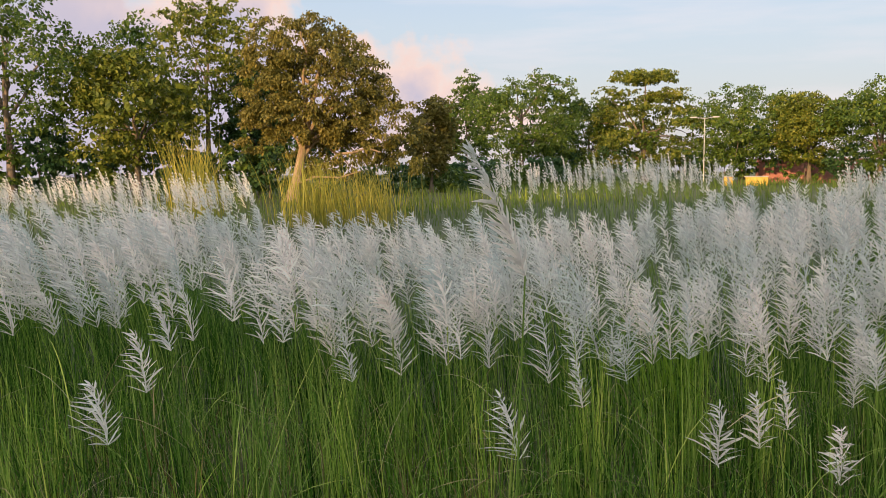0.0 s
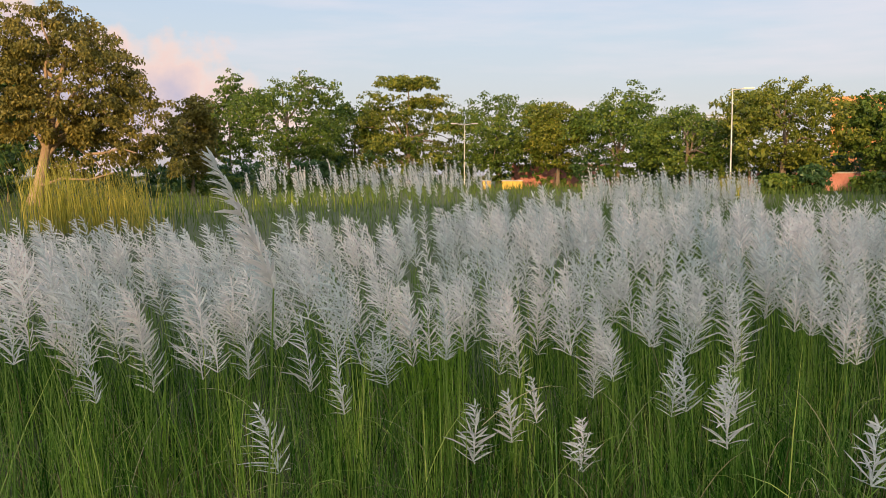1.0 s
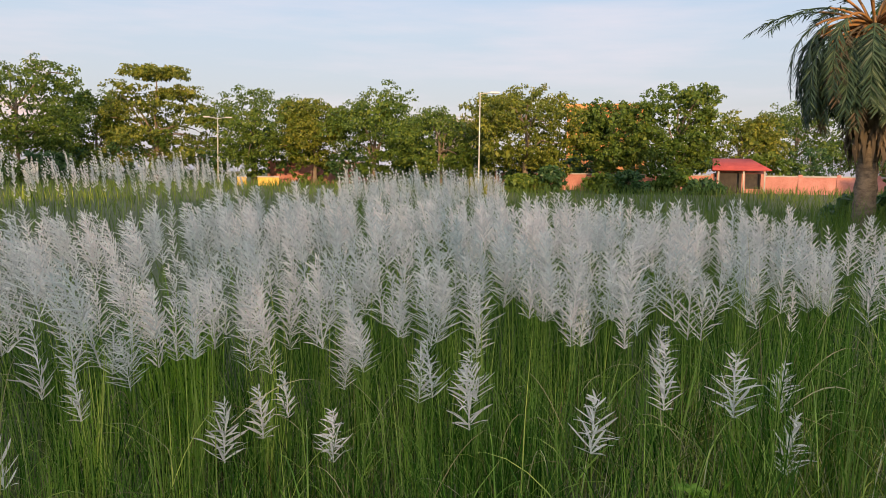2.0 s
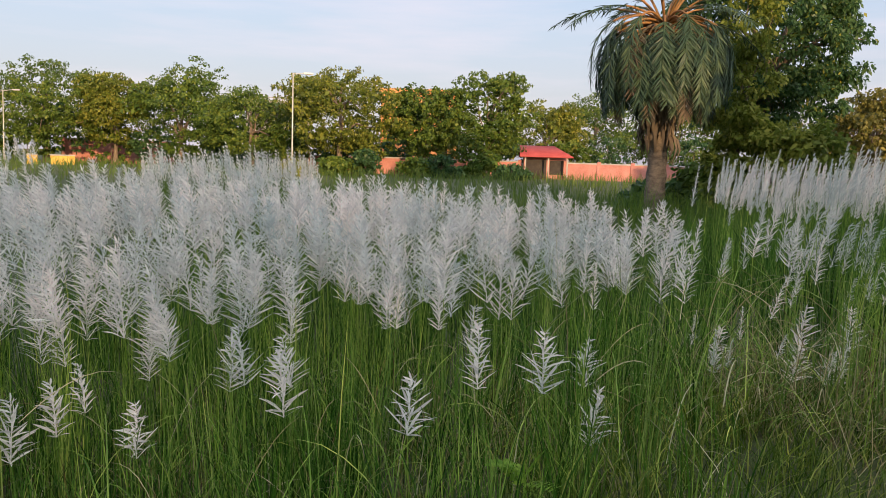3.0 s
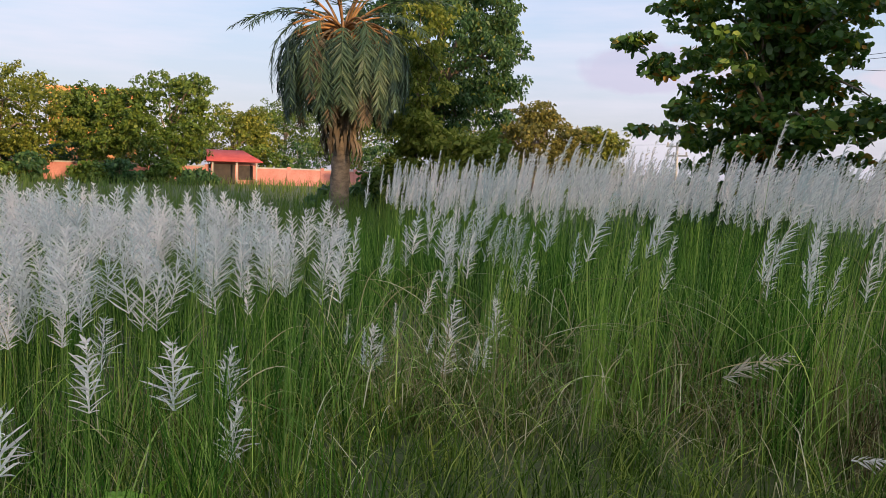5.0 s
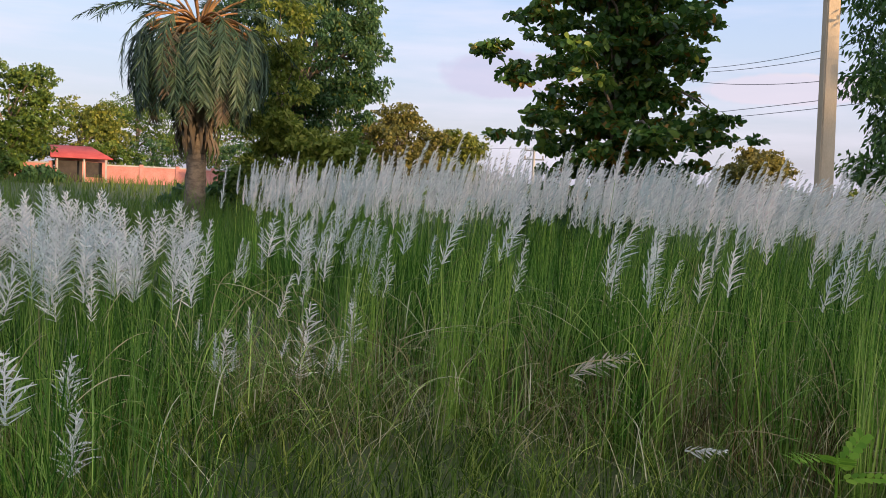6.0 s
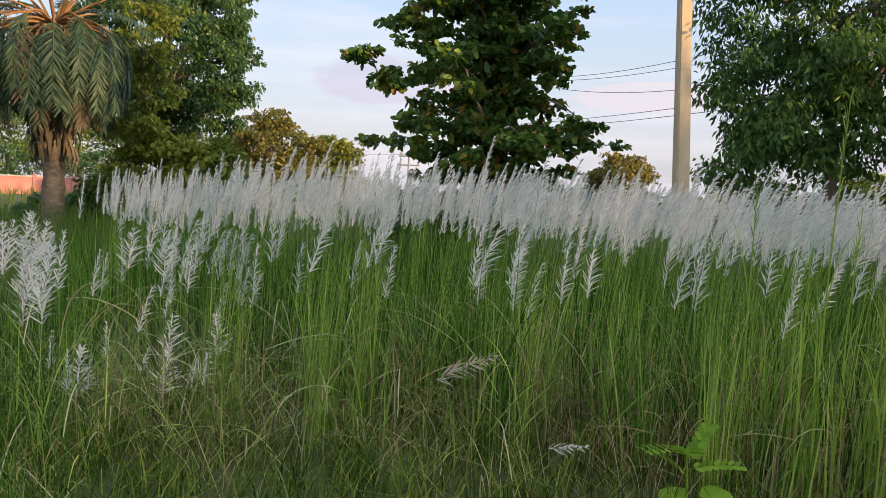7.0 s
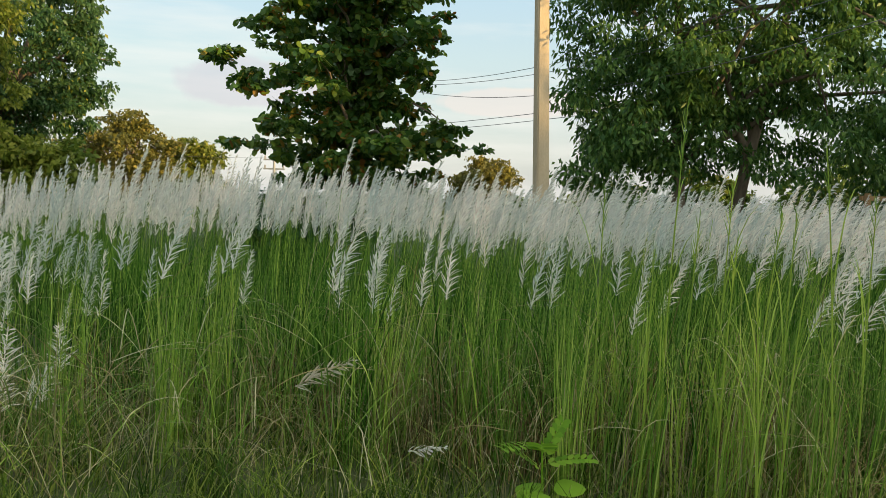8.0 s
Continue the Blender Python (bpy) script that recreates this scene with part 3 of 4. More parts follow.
def make_grass():
    # tall grass of the first stand
    c = polar(3300, 30, 140, 3.3, 17, 1.15)
    c = c[gaps(c) > rng.uniform(0.12, 0.5, len(c))]
    xy, lean = tufts(c, 20, 0.08, 0.11)
    hd, r = heading(xy)
    h = np.interp(r, (3.3, 5, 7, 9, 17), (0.7, 0.9, 1.1, 1.15, 1.2)) * rng.uniform(0.5, 1.12, len(xy))
    keep = (r < np.interp(hd, (30, 40, 60, 80, 103, 110, 138), (8.0, 9.5, 11.0, 9.0, 9.0, 14, 14))) & (hd > 26)
    stuff("tall_grass", blades(xy[keep], h[keep], rng.uniform(0.003, 0.010, keep.sum()), 0.15, 5, 0.25, 0.05, lean[keep], 0.25), M_BLADE, "tall fresh green grass below the plumes", "grass")
    # second stand
    c = np.column_stack((rng.uniform(4.3, 17, 3700), rng.uniform(-16, 9, 3700)))
    r = heading(c)[1]
    cover = gaps(c)
    keep = (front_b(c) + 0.5 * (cover - 0.5) > rng.uniform(-0.15, 0.25, len(c))) & (cover > rng.uniform(0.15, 0.45, len(c))) & (rng.uniform(0, 1, len(c)) < np.interp(r, (5, 7, 9, 17), (1, 0.9, 0.55, 0.25)))
    xy, lean = tufts(c[keep], 27, 0.075, 0.09)
    stuff("tall_grass", blades(xy, rng.uniform(0.6, 1.42, len(xy)), rng.uniform(0.003, 0.010, len(xy)), 0.11, 5, 0.25, 0.05, lean, 0.25), M_BLADE, "tall dense green grass stand with bending blades", "grass")
    # blades that arch over at the stands' edges
    c = np.concatenate((polar(900, 30, 130, 3.4, 6.2), polar(1300, -40, 34, 4.3, 6.4)))
    stuff("arching_grass", arching(c, rng.uniform(0.35, 0.95, len(c)), rng.uniform(0.003, 0.008, len(c))), M_STEM, "long pale green blades arching over", "grass")
    c = np.concatenate((polar(420, 30, 130, 3.6, 6.0), polar(1100, -40, 34, 4.4, 5.8)))
    stuff("arching_straw", arching(c, rng.uniform(0.25, 0.7, len(c)), rng.uniform(0.003, 0.007, len(c)), (10, 75), lift=1.3), M_DRY, "bent dry straw blades in the stand's edge", "grass")
    # bright stems standing out
    xy = np.concatenate((polar(700, 32, 130, 3.8, 6.5), polar(900, -35, 24, 5.2, 7.2), polar(110, -27, -8, 4.1, 5.4), polar(60, 8, 17, 4.8, 5.6)))
    stuff("green_stems", blades(xy, rng.uniform(0.7, 1.25, len(xy)), rng.uniform(0.004, 0.008, len(xy)), 0.08, 4, 0.0), M_STEM, "pale yellow-green stems among the blades", "grass")
    # close tufts of pale stems
    c = np.concatenate((polar(46, 34, 126, 3.9, 5.6), polar(34, -34, 24, 4.7, 5.7), polar(15, -26, -9, 4.2, 5.2)))
    xy, lean = tufts(c, 20, 0.045, 0.05)
    stuff("stem_tufts", blades(xy, rng.uniform(0.65, 1.3, len(xy)), rng.uniform(0.004, 0.008, len(xy)), 0.07, 5, 0.1, 0.04, lean, 0.2), M_STEM, "close tufts of bright yellow-green stems", "grass")
    # dead brown stalks standing in both stands
    c = np.column_stack((rng.uniform(4.5, 6.2, 520), rng.uniform(-6, 4, 520)))
    c = np.concatenate((c[front_b(c) > 0.0], polar(50, 34, 125, 3.8, 6.2)))
    xy, lean = tufts(c, 10, 0.06, 0.12)
    stuff("dead_grass", blades(xy, rng.uniform(0.25, 0.9, len(xy)), rng.uniform(0.003, 0.007, len(xy)), 0.25, 5, 0.5, 0.0, lean, 0.35), M_DEAD, "brown dead grass stalks in the stand's foot", "grass")
    # dry blades low down
    xy, lean = tufts(np.concatenate((polar(300, 30, 130, 3.2, 7), polar(380, -40, 32, 4.2, 6.8))), 9, 0.10, 0.28)
    stuff("dry_grass", blades(xy, rng.uniform(0.12, 0.75, len(xy)), rng.uniform(0.003, 0.006, len(xy)), 0.4, 4, 0.6, lean=lean), M_DRY, "dry straw-coloured blades among green grass", "grass")
    xy = np.concatenate((polar(130, -28, -9, 4.3, 5.4), polar(90, -9, 30, 4.8, 5.6)))
    stuff("straw_stems", blades(xy, rng.uniform(0.45, 1.05, len(xy)), rng.uniform(0.004, 0.007, len(xy)), 0.16, 5, 0.35, 0.05, None, 0.3), M_DRY, "tall straw-coloured stems at the stand's edge", "grass")
    # short grass in front
    xy, lean = tufts(np.concatenate((polar(1250, -50, 135, 1.4, 6.5), polar(1050, -45, 45, 3.2, 6.5))), 11, 0.05, 0.22)
    stuff("short_grass", blades(xy, rng.uniform(0.08, 0.48, len(xy)), rng.uniform(0.003, 0.010, len(xy)), 0.42, 4, 0.6, lean=lean), M_LOW, "short mixed green grass at the field's edge", "grass")
    # the rough meadow between the stands and the palm
    xy, lean = tufts(polar(1500, 22, 66, 10.5, 30, 1.1), 8, 0.16, 0.12)
    stuff("meadow_grass", blades(xy, rng.uniform(0.6, 1.15, len(xy)) * np.interp(heading(xy)[1], (10, 16, 24), (0.75, 1.05, 1.6)), rng.uniform(0.010, 0.024, len(xy)), 0.2, 4, 0.3, lean=lean), M_MEADOW, "tall soft green meadow grass beyond the stand", "grass")
    # the open field beyond
    xy = polar(30000, -30, 128, 9, 95, 1.6)
    hd, r = heading(xy)
    stuff("field_grass", blades(xy, rng.uniform(0.25, 0.75, len(xy)) + 0.15 * (r > 30), np.interp(r, (9, 90), (0.016, 0.08)), 0.4, 3), M_FIELD, "rough green grass of the open field", "grass")


def front_b(xy):
    """How far inside the second stand a place lies: its front edge swings away to one side."""
    edge = np.interp(xy[:, 1], (-16, -3, 0, 2, 4.5, 6.5, 9), (4.5, 4.75, 4.95, 5.8, 7.4, 9.5, 15.0))
    return np.clip(xy[:, 0] - edge, -1, 2)


make_grass()


def make_plumes():
    # first stand
    xy = polar(4300, 32.5, 138, 5.1, 17, 1.2)
    hd, r = heading(xy)
    far = np.interp(hd, (31, 40, 60, 80, 100, 106, 112, 120, 138), (8.0, 9.2, 10.5, 9.2, 8.8, 9.3, 9.8, 10.2, 10.5))
    keep = (r < far) & (r > np.interp(hd, (32, 45, 60, 98, 106), (6.4, 5.8, 5.1, 5.0, 6.0))) & (rng.uniform(0, 1, len(xy)) < np.interp(r, (5.1, 6.1, 7, 10, 16), (0.14, 0.72, 0.95, 0.9, 0.6)))
    xy, r = xy[keep], r[keep]
    hd = hd[keep]
    most = np.interp(hd, (31, 45, 60, 72, 80, 95, 102, 108, 138), (1.12, 1.16, 1.25, 1.25, 1.12, 1.03, 1.06, 1.14, 1.24))
    top = most - np.interp(r, (4.9, 5.6, 6.8, 8.5), (0.46, 0.30, 0.12, 0.0)) + np.clip(rng.normal(0, 0.085, len(xy)), -0.25, 0.15)
    for near in (True, False):
        k = (r < 7.6) == near
        p, s = kans(xy[k], top[k], rng.uniform(0.32, 0.52, k.sum()), 56 if near else 52, 0.0115 if near else 0.015, spread=1.05, fluff=2 if near else 1)
        stuff("kans_grass_plumes", p, M_PLUME, "silvery white feathery plumes of a dense grass stand", "grass plumes")
        stuff("kans_grass_stems", s, M_STEM, "thin pale green flowering stems", "grass stems")
    # second stand
    xy = np.column_stack((rng.uniform(5.5, 14.5, 4000), rng.uniform(-13, 8, 4000)))
    keep = (front_b(xy) > 1.15 + rng.uniform(0, 0.7, len(xy)))
    hd, r = heading(xy)
    keep &= rng.uniform(0, 1, len(xy)) < np.interp(r, (6, 9, 17), (1, 0.9, 0.5))
    xy = xy[keep]
    top = 1.60 + rng.normal(0, 0.10, len(xy)) + 0.06 * np.sin(xy[:, 1] * 0.9) - 0.12 * step(1.5, 4.0, -xy[:, 1])
    r = heading(xy)[1]
    for near in (True, False):
        k = (r < 8.2) == near
        p, s = kans(xy[k], top[k], rng.uniform(0.36, 0.58, k.sum()), 60 if near else 52, 0.0095 if near else 0.014, spread=0.5, wind=0.32, lean=(0.06, 0.28), fluff=2 if near else 1)
        stuff("kans_grass_plumes", p, M_PLUME, "white silky plumes leaning with the wind", "grass plumes")
        stuff("kans_grass_stems", s, M_STEM, "thin upright green flowering stems", "grass stems")
    # strips far across the field
    xy = np.concatenate((polar(190, 73, 89, 26, 34), polar(240, 56, 67, 22, 28), polar(330, 104, 126, 21, 33)))
    top = 1.70 + rng.normal(0, 0.20, len(xy))
    top[190:430] -= 0.35
    top[430:] -= 0.42
    p, s = kans(xy, top, rng.uniform(0.5, 0.75, len(xy)), 28, 0.034, spread=0.7, fluff=1)
    stuff("kans_grass_plumes", p, M_PLUME, "far strip of white plumes across the field", "grass plumes")
    stuff("kans_grass_stems", s, M_STEM, "thin stems of the far plumes", "grass stems")


make_plumes()


# ---- near trees ----
old = tree("tree", "broad old tree with brownish leaves and pale low limbs", -9.38, 48.3,
     [(1.9, 0.3, 6.4, 3.3, 3.0, 3.4), (5.2, 0.3, 4.2, 2.0, 2.2, 2.3), (-1.2, 0.3, 6.0, 1.8, 2.2, 2.7), (1.4, 0, 8.6, 2.6, 2.4, 1.9), (3.8, 0, 6.6, 1.9, 2.0, 2.1),
      (3.0, 1.5, 2.8, 3.6, 2.0, 1.6), (-1.1, 0.2, 8.7, 1.6, 1.7, 1.5), (6.7, 0.5, 3.0, 1.3, 1.4, 1.7), (3.9, -0.4, 3.6, 2.3, 1.6, 1.3), (-2.1, 0.6, 3.8, 1.2, 1.2, 1.4), (-0.6, -0.9, 4.6, 1.5, 1.2, 1.2), (1.8, -0.8, 4.0, 1.5, 1.2, 1.0), (0.5, -1.0, 3.4, 1.3, 1.1, 0.8)],
     M_LEAF_B, 0.18, 44000, 620, 0.46, 0.33, 41, M_BARK_PALE, limbs=18, fork=0.12, trunks=((0, 0, 1.8, 0.3),), droop=0.6, prof=None, aspect=0.6)

for pts in (((0.1, -0.1, 1.0), (1.4, -0.5, 1.45), (2.8, -0.7, 1.4), (4.0, -0.8, 1.75)), ((2.6, -0.3, 2.7), (3.6, -0.9, 2.75), (4.4, -1.2, 3.0), (5.2, -1.5, 2.75))):
    part("limb", smooth(mesh_data("limb", *tubes([np.array(pts)], [np.linspace(0.09, 0.03, len(pts))], 7), M_BARK_PALE)), None, old)

DARK = [(0, 0, 6.8, 2.9, 2.9, 3.3), (1.25, -1.6, 6.2, 1.5, 1.5, 2.2), (0.7, -1.0, 4.6, 1.7, 1.7, 1.2), (-1.4, 1.8, 6.4, 1.7, 1.7, 2.4), (1.45, -2.1, 4.8, 0.9, 0.9, 0.6), (0.8, -1.6, 8.2, 1.3, 1.3, 0.9),
        (0.6, -0.8, 9.0, 2.0, 2.0, 1.5), (-0.8, 0.6, 4.4, 2.0, 2.0, 1.5)]
# a twentieth of its leaves is coloured yellow-green, as if in the sun
tree("tree", "tall dark green tree with glossy leaves behind the palm", 30.4, 15.6, DARK, M_LEAF_D, 0.17, 36000, 520, 0.42, 0.28, 42, limbs=12, fork=0.2, droop=0.6, prof=None, aspect=0.55, extra=(M_LEAF_Y, 0.05))
tree("shrub", "yellow-green leafy shrub beside the palm", 26.0, 13.0, lumpy(5.2, 0.1, 3.9, np.random.default_rng(5), 9), M_LEAF_S, 0.20, 11000, 240, 0.40, 0.08, 43, limbs=6, category="shrub")


# added foliage: its yellow-green colour stands for sunlit leaves of the dark tree
tree("tree", "added slim tree, yellow-green for sunlit leaves between the palm and a darker tree", 25.9, 14.1, [(0, 0, 6.6, 0.8, 0.8, 1.5), (0.2, -0.3, 5.0, 0.8, 0.8, 1.3), (0, 0.1, 3.4, 0.9, 0.9, 1.0), (0.3, -0.7, 7.6, 0.7, 0.7, 0.8)],
     M_LEAF_S, 0.16, 5200, 150, 0.34, 0.07, 46, limbs=6, prof=None, aspect=0.6, droop=0.5)


def almond_blobs():
    r = np.random.default_rng(21)
    out = [(0, 0, 4.4, 0.9, 0.9, 2.9)]
    # tier height, reach to one side, reach to the other
    for z, a, b in ((1.4, 1.9, 1.9), (1.95, 2.0, 1.9), (2.4, 2.4, 2.2), (2.8, 2.6, 3.0), (3.3, 3.2, 2.6), (3.8, 3.0, 1.2), (4.3, 3.4, 1.7), (4.8, 3.2, 1.7), (5.3, 3.0, 2.2), (5.9, 2.7, 2.1), (6.6, 2.2, 1.7), (7.2, 1.5, 1.2)):
        for i in range(14):
            th = i * 2 * math.pi / 7 + r.uniform(-0.3, 0.3)
            reach = (a if math.sin(th) > 0 else b) * abs(math.sin(th)) + 2.0 * abs(math.cos(th))
            size = r.uniform(0.42, 0.66)
            reach = max(reach - size - 0.05, 0.3) * (r.uniform(0.75, 1.0) if i < 7 else r.uniform(0.3, 0.6))
            out.append((reach * math.cos(th), reach * math.sin(th), z + r.uniform(-0.2, 0.2), size, size, 0.17))
    return out


tree("indian_almond_tree", "layered tree with large glossy leaves, some turning orange", 20.5, 2.3, almond_blobs(), M_LEAF_T, 0.185, 23800, 850, 0.27, 0.14, 44,
     limbs=24, fork=0.15, aspect=0.62, extra=(M_LEAF_O, 0.08), prof=(0.2, 0.75, 1.0, 0.45), shell=0.2, flatness=0.5, droop=0.05)

BIG = [(0, 0.2, 5.6, 2.6, 3.0, 2.6), (-0.3, 1.75, 4.6, 1.9, 1.35, 2.3), (0, -3.2, 4.6, 2.3, 2.3, 2.0), (-0.6, 1.2, 2.8, 1.5, 1.5, 0.9), (0, -0.2, 8.0, 2.6, 2.8, 1.6), (-0.4, -3.0, 6.8, 2.2, 2.6, 2.0),
       (-0.3, 1.7, 6.9, 2.0, 1.45, 1.9), (-0.6, -4.4, 3.2, 1.5, 1.6, 1.0), (-1.4, -1.8, 3.9, 1.0, 1.6, 0.8), (-0.6, 1.9, 2.2, 1.3, 1.2, 0.7), (-0.6, -3.6, 2.5, 1.5, 1.8, 0.8), (-1.2, 0.2, 4.2, 1.3, 1.8, 1.0), (-0.5, 1.7, 3.3, 1.6, 1.4, 1.3), (-0.5, 2.0, 2.2, 1.3, 1.1, 0.8), (-0.8, -2.6, 3.0, 1.2, 1.5, 0.9), (0.6, 0.3, 3.4, 1.4, 1.8, 1.0), (-0.9, -1.2, 2.9, 1.4, 1.5, 0.8), (0.9, -2.4, 2.6, 1.3, 1.6, 0.8), (0.8, 0.8, 2.2, 1.2, 1.2, 0.8)]
tree("tree", "large dark green tree with two leaning trunks", 18.0, -5.0, BIG, M_LEAF_G, 0.14, 78000, 760, 0.48, 0.17, 45, limbs=10, fork=0.25, prof=None, aspect=0.42, droop=0.75,
     trunks=((0, 0.4, 0, 0.4), (-0.1, -0.3, -0.2, -1.4)))

# an unseen row of trees, added behind the path to shade the near field
for i, (x, y, w, top) in enumerate(((-36, -21, 10, 9), (-30, -21, 10, 9), (-23, -22, 12, 12.5), (-16, -20, 12, 12), (-7, -23, 11, 11.5), (2, -20, 11, 8.4), (11, -22, 11, 7.2), (19, -19, 9, 6.2), (28, -21, 11, 9),
                                      (-18, -29, 12, 13.5), (-10, -29, 13, 13), (-2, -28, 12, 10.5), (7, -29, 12, 8.2), (15, -29, 12, 7.5))):
    far_tree("unseen leafy tree added to shade the near field", x, y, w, top, M_LEAF_A, 60 + i, 0.1, count=1300, leaf=0.74, rise=1.06, core=0)


# ---- undergrowth ----
def shrub(label, x, y, w, h, mat, seed, count=1400, leaf=0.30):
    r = np.random.default_rng(seed)
    return tagged(tree("shrub", label, x, y, lumpy(w, -0.2, h, r, 6), mat, leaf, count, 70, 0.42, 0.05, seed, limbs=3, category="shrub", prof=None, aspect=0.7), group="shrubs along the tree line")


def thicket(label, a, b, n, w, h, mats, seed):
    r = np.random.default_rng(seed)
    for i in range(n):
        t = (i + 0.5) / n
        shrub(label, a[0] + (b[0] - a[0]) * t + r.uniform(-0.8, 0.8), a[1] + (b[1] - a[1]) * t + r.uniform(-1.5, 1.5), w * r.uniform(0.8, 1.25), h * r.uniform(0.7, 1.25), mats[i % len(mats)], seed * 50 + i)


thicket("dense dark green shrub under tall trees", (-33, 50), (-8, 53), 11, 5.0, 4.4, (M_LEAF_D, M_LEAF_D, M_LEAF_A), 3)
thicket("dark green shrub under the tree line", (-7, 56), (12, 82), 6, 5.5, 3.2, (M_LEAF_D, M_LEAF_A), 4)
thicket("green shrub at the foot of far trees", (8, 89), (34, 84), 8, 7.0, 5.6, (M_LEAF_D, M_LEAF_A), 5)
thicket("green shrub under far trees", (34, 80), (48, 61), 7, 6.0, 4.6, (M_LEAF_D, M_LEAF_A, M_LEAF_D), 6)
thicket("leafy bush in front of the pink wall", (37, 53), (52, 47), 6, 3.6, 2.0, (M_LEAF_A, M_LEAF_D), 7)
thicket("bush behind the pink wall", (50, 62), (72, 50), 5, 6.0, 4.6, (M_LEAF_D, M_LEAF_A), 8)
thicket("green bush behind the palm", (70, 46), (80, 36), 3, 7.0, 4.6, (M_LEAF_D, M_LEAF_A), 9)
thicket("low bush near the palm's foot", (27, 20), (33, 17.5), 3, 2.8, 2.0, (M_LEAF_D, M_LEAF_A), 10)
thicket("low distant bush on the skyline", (62, 17), (62, -10), 6, 6.0, 2.2, (M_LEAF_A, M_LEAF_Y), 11)
thicket("green hedge bush beyond the two-trunked tree", (44, -8), (41, -22), 6, 4.8, 4.0, (M_LEAF_Y, M_LEAF_A), 12)
thicket("tall bush between the wall and the houses", (52, 67), (65, 61), 5, 6.5, 6.4, (M_LEAF_A, M_LEAF_Y), 15)
thicket("dark bush at the foot of the almond tree", (20.8, 4.2), (20.6, 0.8), 2, 2.6, 2.0, (M_LEAF_D,), 13)
thicket("dark green bush by the wooden rail", (17.6, -7.6), (16.6, -9.6), 2, 2.6, 1.9, (M_LEAF_D,), 14)


# ---- palm ----
def make_palm(x, y):
    r = np.random.default_rng(9)
    thing = tagged(new("date_palm"), "date palm with a mop of drooping fronds and dry skirt", "palm tree")
    gz = float(ground_z(x, y)) - 0.05
    thing.location = (x, y, gz)
    H = 6.05 - gz
    t = np.linspace(0, 1, 26)
    p = np.column_stack((0.05 * np.sin(t * 4), 0.06 * np.cos(t * 3), t * (H - 0.2)))
    rad = 0.29 + 0.06 * np.exp(-t * 9) + 0.20 * step(0.40, 0.60, t) - 0.18 * step(0.75, 0.95, t) + 0.035 * (np.arange(26) % 2) + r.normal(0, 0.012, 26)
    part("trunk", smooth(mesh_data("trunk", *tubes([p], [rad], 14), M_PALM_BARK)), None, thing)
    # cut frond stubs and the hanging dry skirt
    n = 260
    az, z = r.uniform(0, 2 * np.pi, n), r.uniform(0.46, 0.78, n) * H
    o = np.column_stack((np.cos(az), np.sin(az), np.zeros(n)))
    c0 = o * 0.36 + np.array((0, 0, 1.0)) * z[:, None]
    s = np.linspace(0, 1, 4)[:, None]
    ln = r.uniform(0.4, 1.0, n)[:, None, None]
    c = c0[:, None] + o[:, None] * (0.40 * np.sin(s * 2.4)) * ln - np.array((0, 0, 1.0)) * s ** 1.2 * ln
    sd = np.column_stack((-np.sin(az), np.cos(az), np.zeros(n)))[:, None] * np.array([0.07, 0.055, 0.04, 0.015])[None, :, None]
    part("dry_skirt", mesh_data("dry_skirt", *ribbons(c, sd), M_FROND_DRY), None, thing, "grey-brown dead frond stalks")
    many = 118
    for i in range(many):
        a = i * 2.39996 + r.uniform(-0.2, 0.2)
        q = (i + 0.5) / many                    # 0 upright young fronds, 1 old hanging ones
        young = q < 0.16
        k = 18
        if young:
            rise, L = math.radians(78 - 370 * q + r.uniform(-6, 6)), r.uniform(3.2, 3.8)
            bend, early = math.radians(60 + 60 * q), 1.0
        else:
            f = (q - 0.16) / 0.84
            rise, L = math.radians(32 - 50 * f + r.uniform(-8, 8)), r.uniform(3.3, 3.9) * (1.0 - 0.08 * f)
            bend, early = rise + math.radians(r.uniform(86, 98)), 1.4
        pts = [np.array((0.14 * math.cos(a), 0.14 * math.sin(a), H - 0.1 - 0.35 * q))]
        ang = rise
        for j in range(k - 1):
            pts.append(pts[-1] + np.array((math.cos(ang) * math.cos(a), math.cos(ang) * math.sin(a), math.sin(ang))) * L / (k - 1))
            ang = max(ang - bend / (k - 1) * (1.0 if young else early if j < 12 else 0.25), -1.54 if young else -1.80)
        pts = np.array(pts)
        dry = q > 0.94 or 0.60 < q < 0.63
        frond = part("frond", smooth(mesh_data("frond", *tubes([pts], [np.linspace(0.035, 0.006, k)], 5), M_FROND_DRY if dry else M_FROND)), None, thing)
        part("stalk", smooth(mesh_data("stalk", *tubes([pts[:8] + (0, 0, 0.004)], [np.linspace(0.046, 0.032, 8)], 5), M_FROND_DRY if dry else M_STALK)), None, frond, "orange-brown stalk base")
        # leaflets in two rows, from a third of the way out
        m = 44
        u = np.repeat(np.linspace(0.26 if young else 0.38, 0.99, m), 2)
        f = u * (k - 1)
        j = np.minimum(f.astype(int), k - 2)
        base = pts[j] + (pts[j + 1] - pts[j]) * (f - j)[:, None]
        tan = unit(pts[j + 1] - pts[j])
        lat = np.array((-math.sin(a), math.cos(a), 0.0)) * np.tile((1.0, -1.0), m)[:, None]
        way = unit(tan * 0.75 + lat * 0.8 + np.array((0, 0, -0.15)) + r.normal(0, 0.2, (2 * m, 3)))
        ll = 0.44 * np.sin(np.clip(u, 0.1, 0.97) * 2.9) ** 0.6 * r.uniform(0.85, 1.1, 2 * m) + 0.05
        nor = unit(np.cross(way, lat) + r.normal(0, 0.3, (2 * m, 3)))
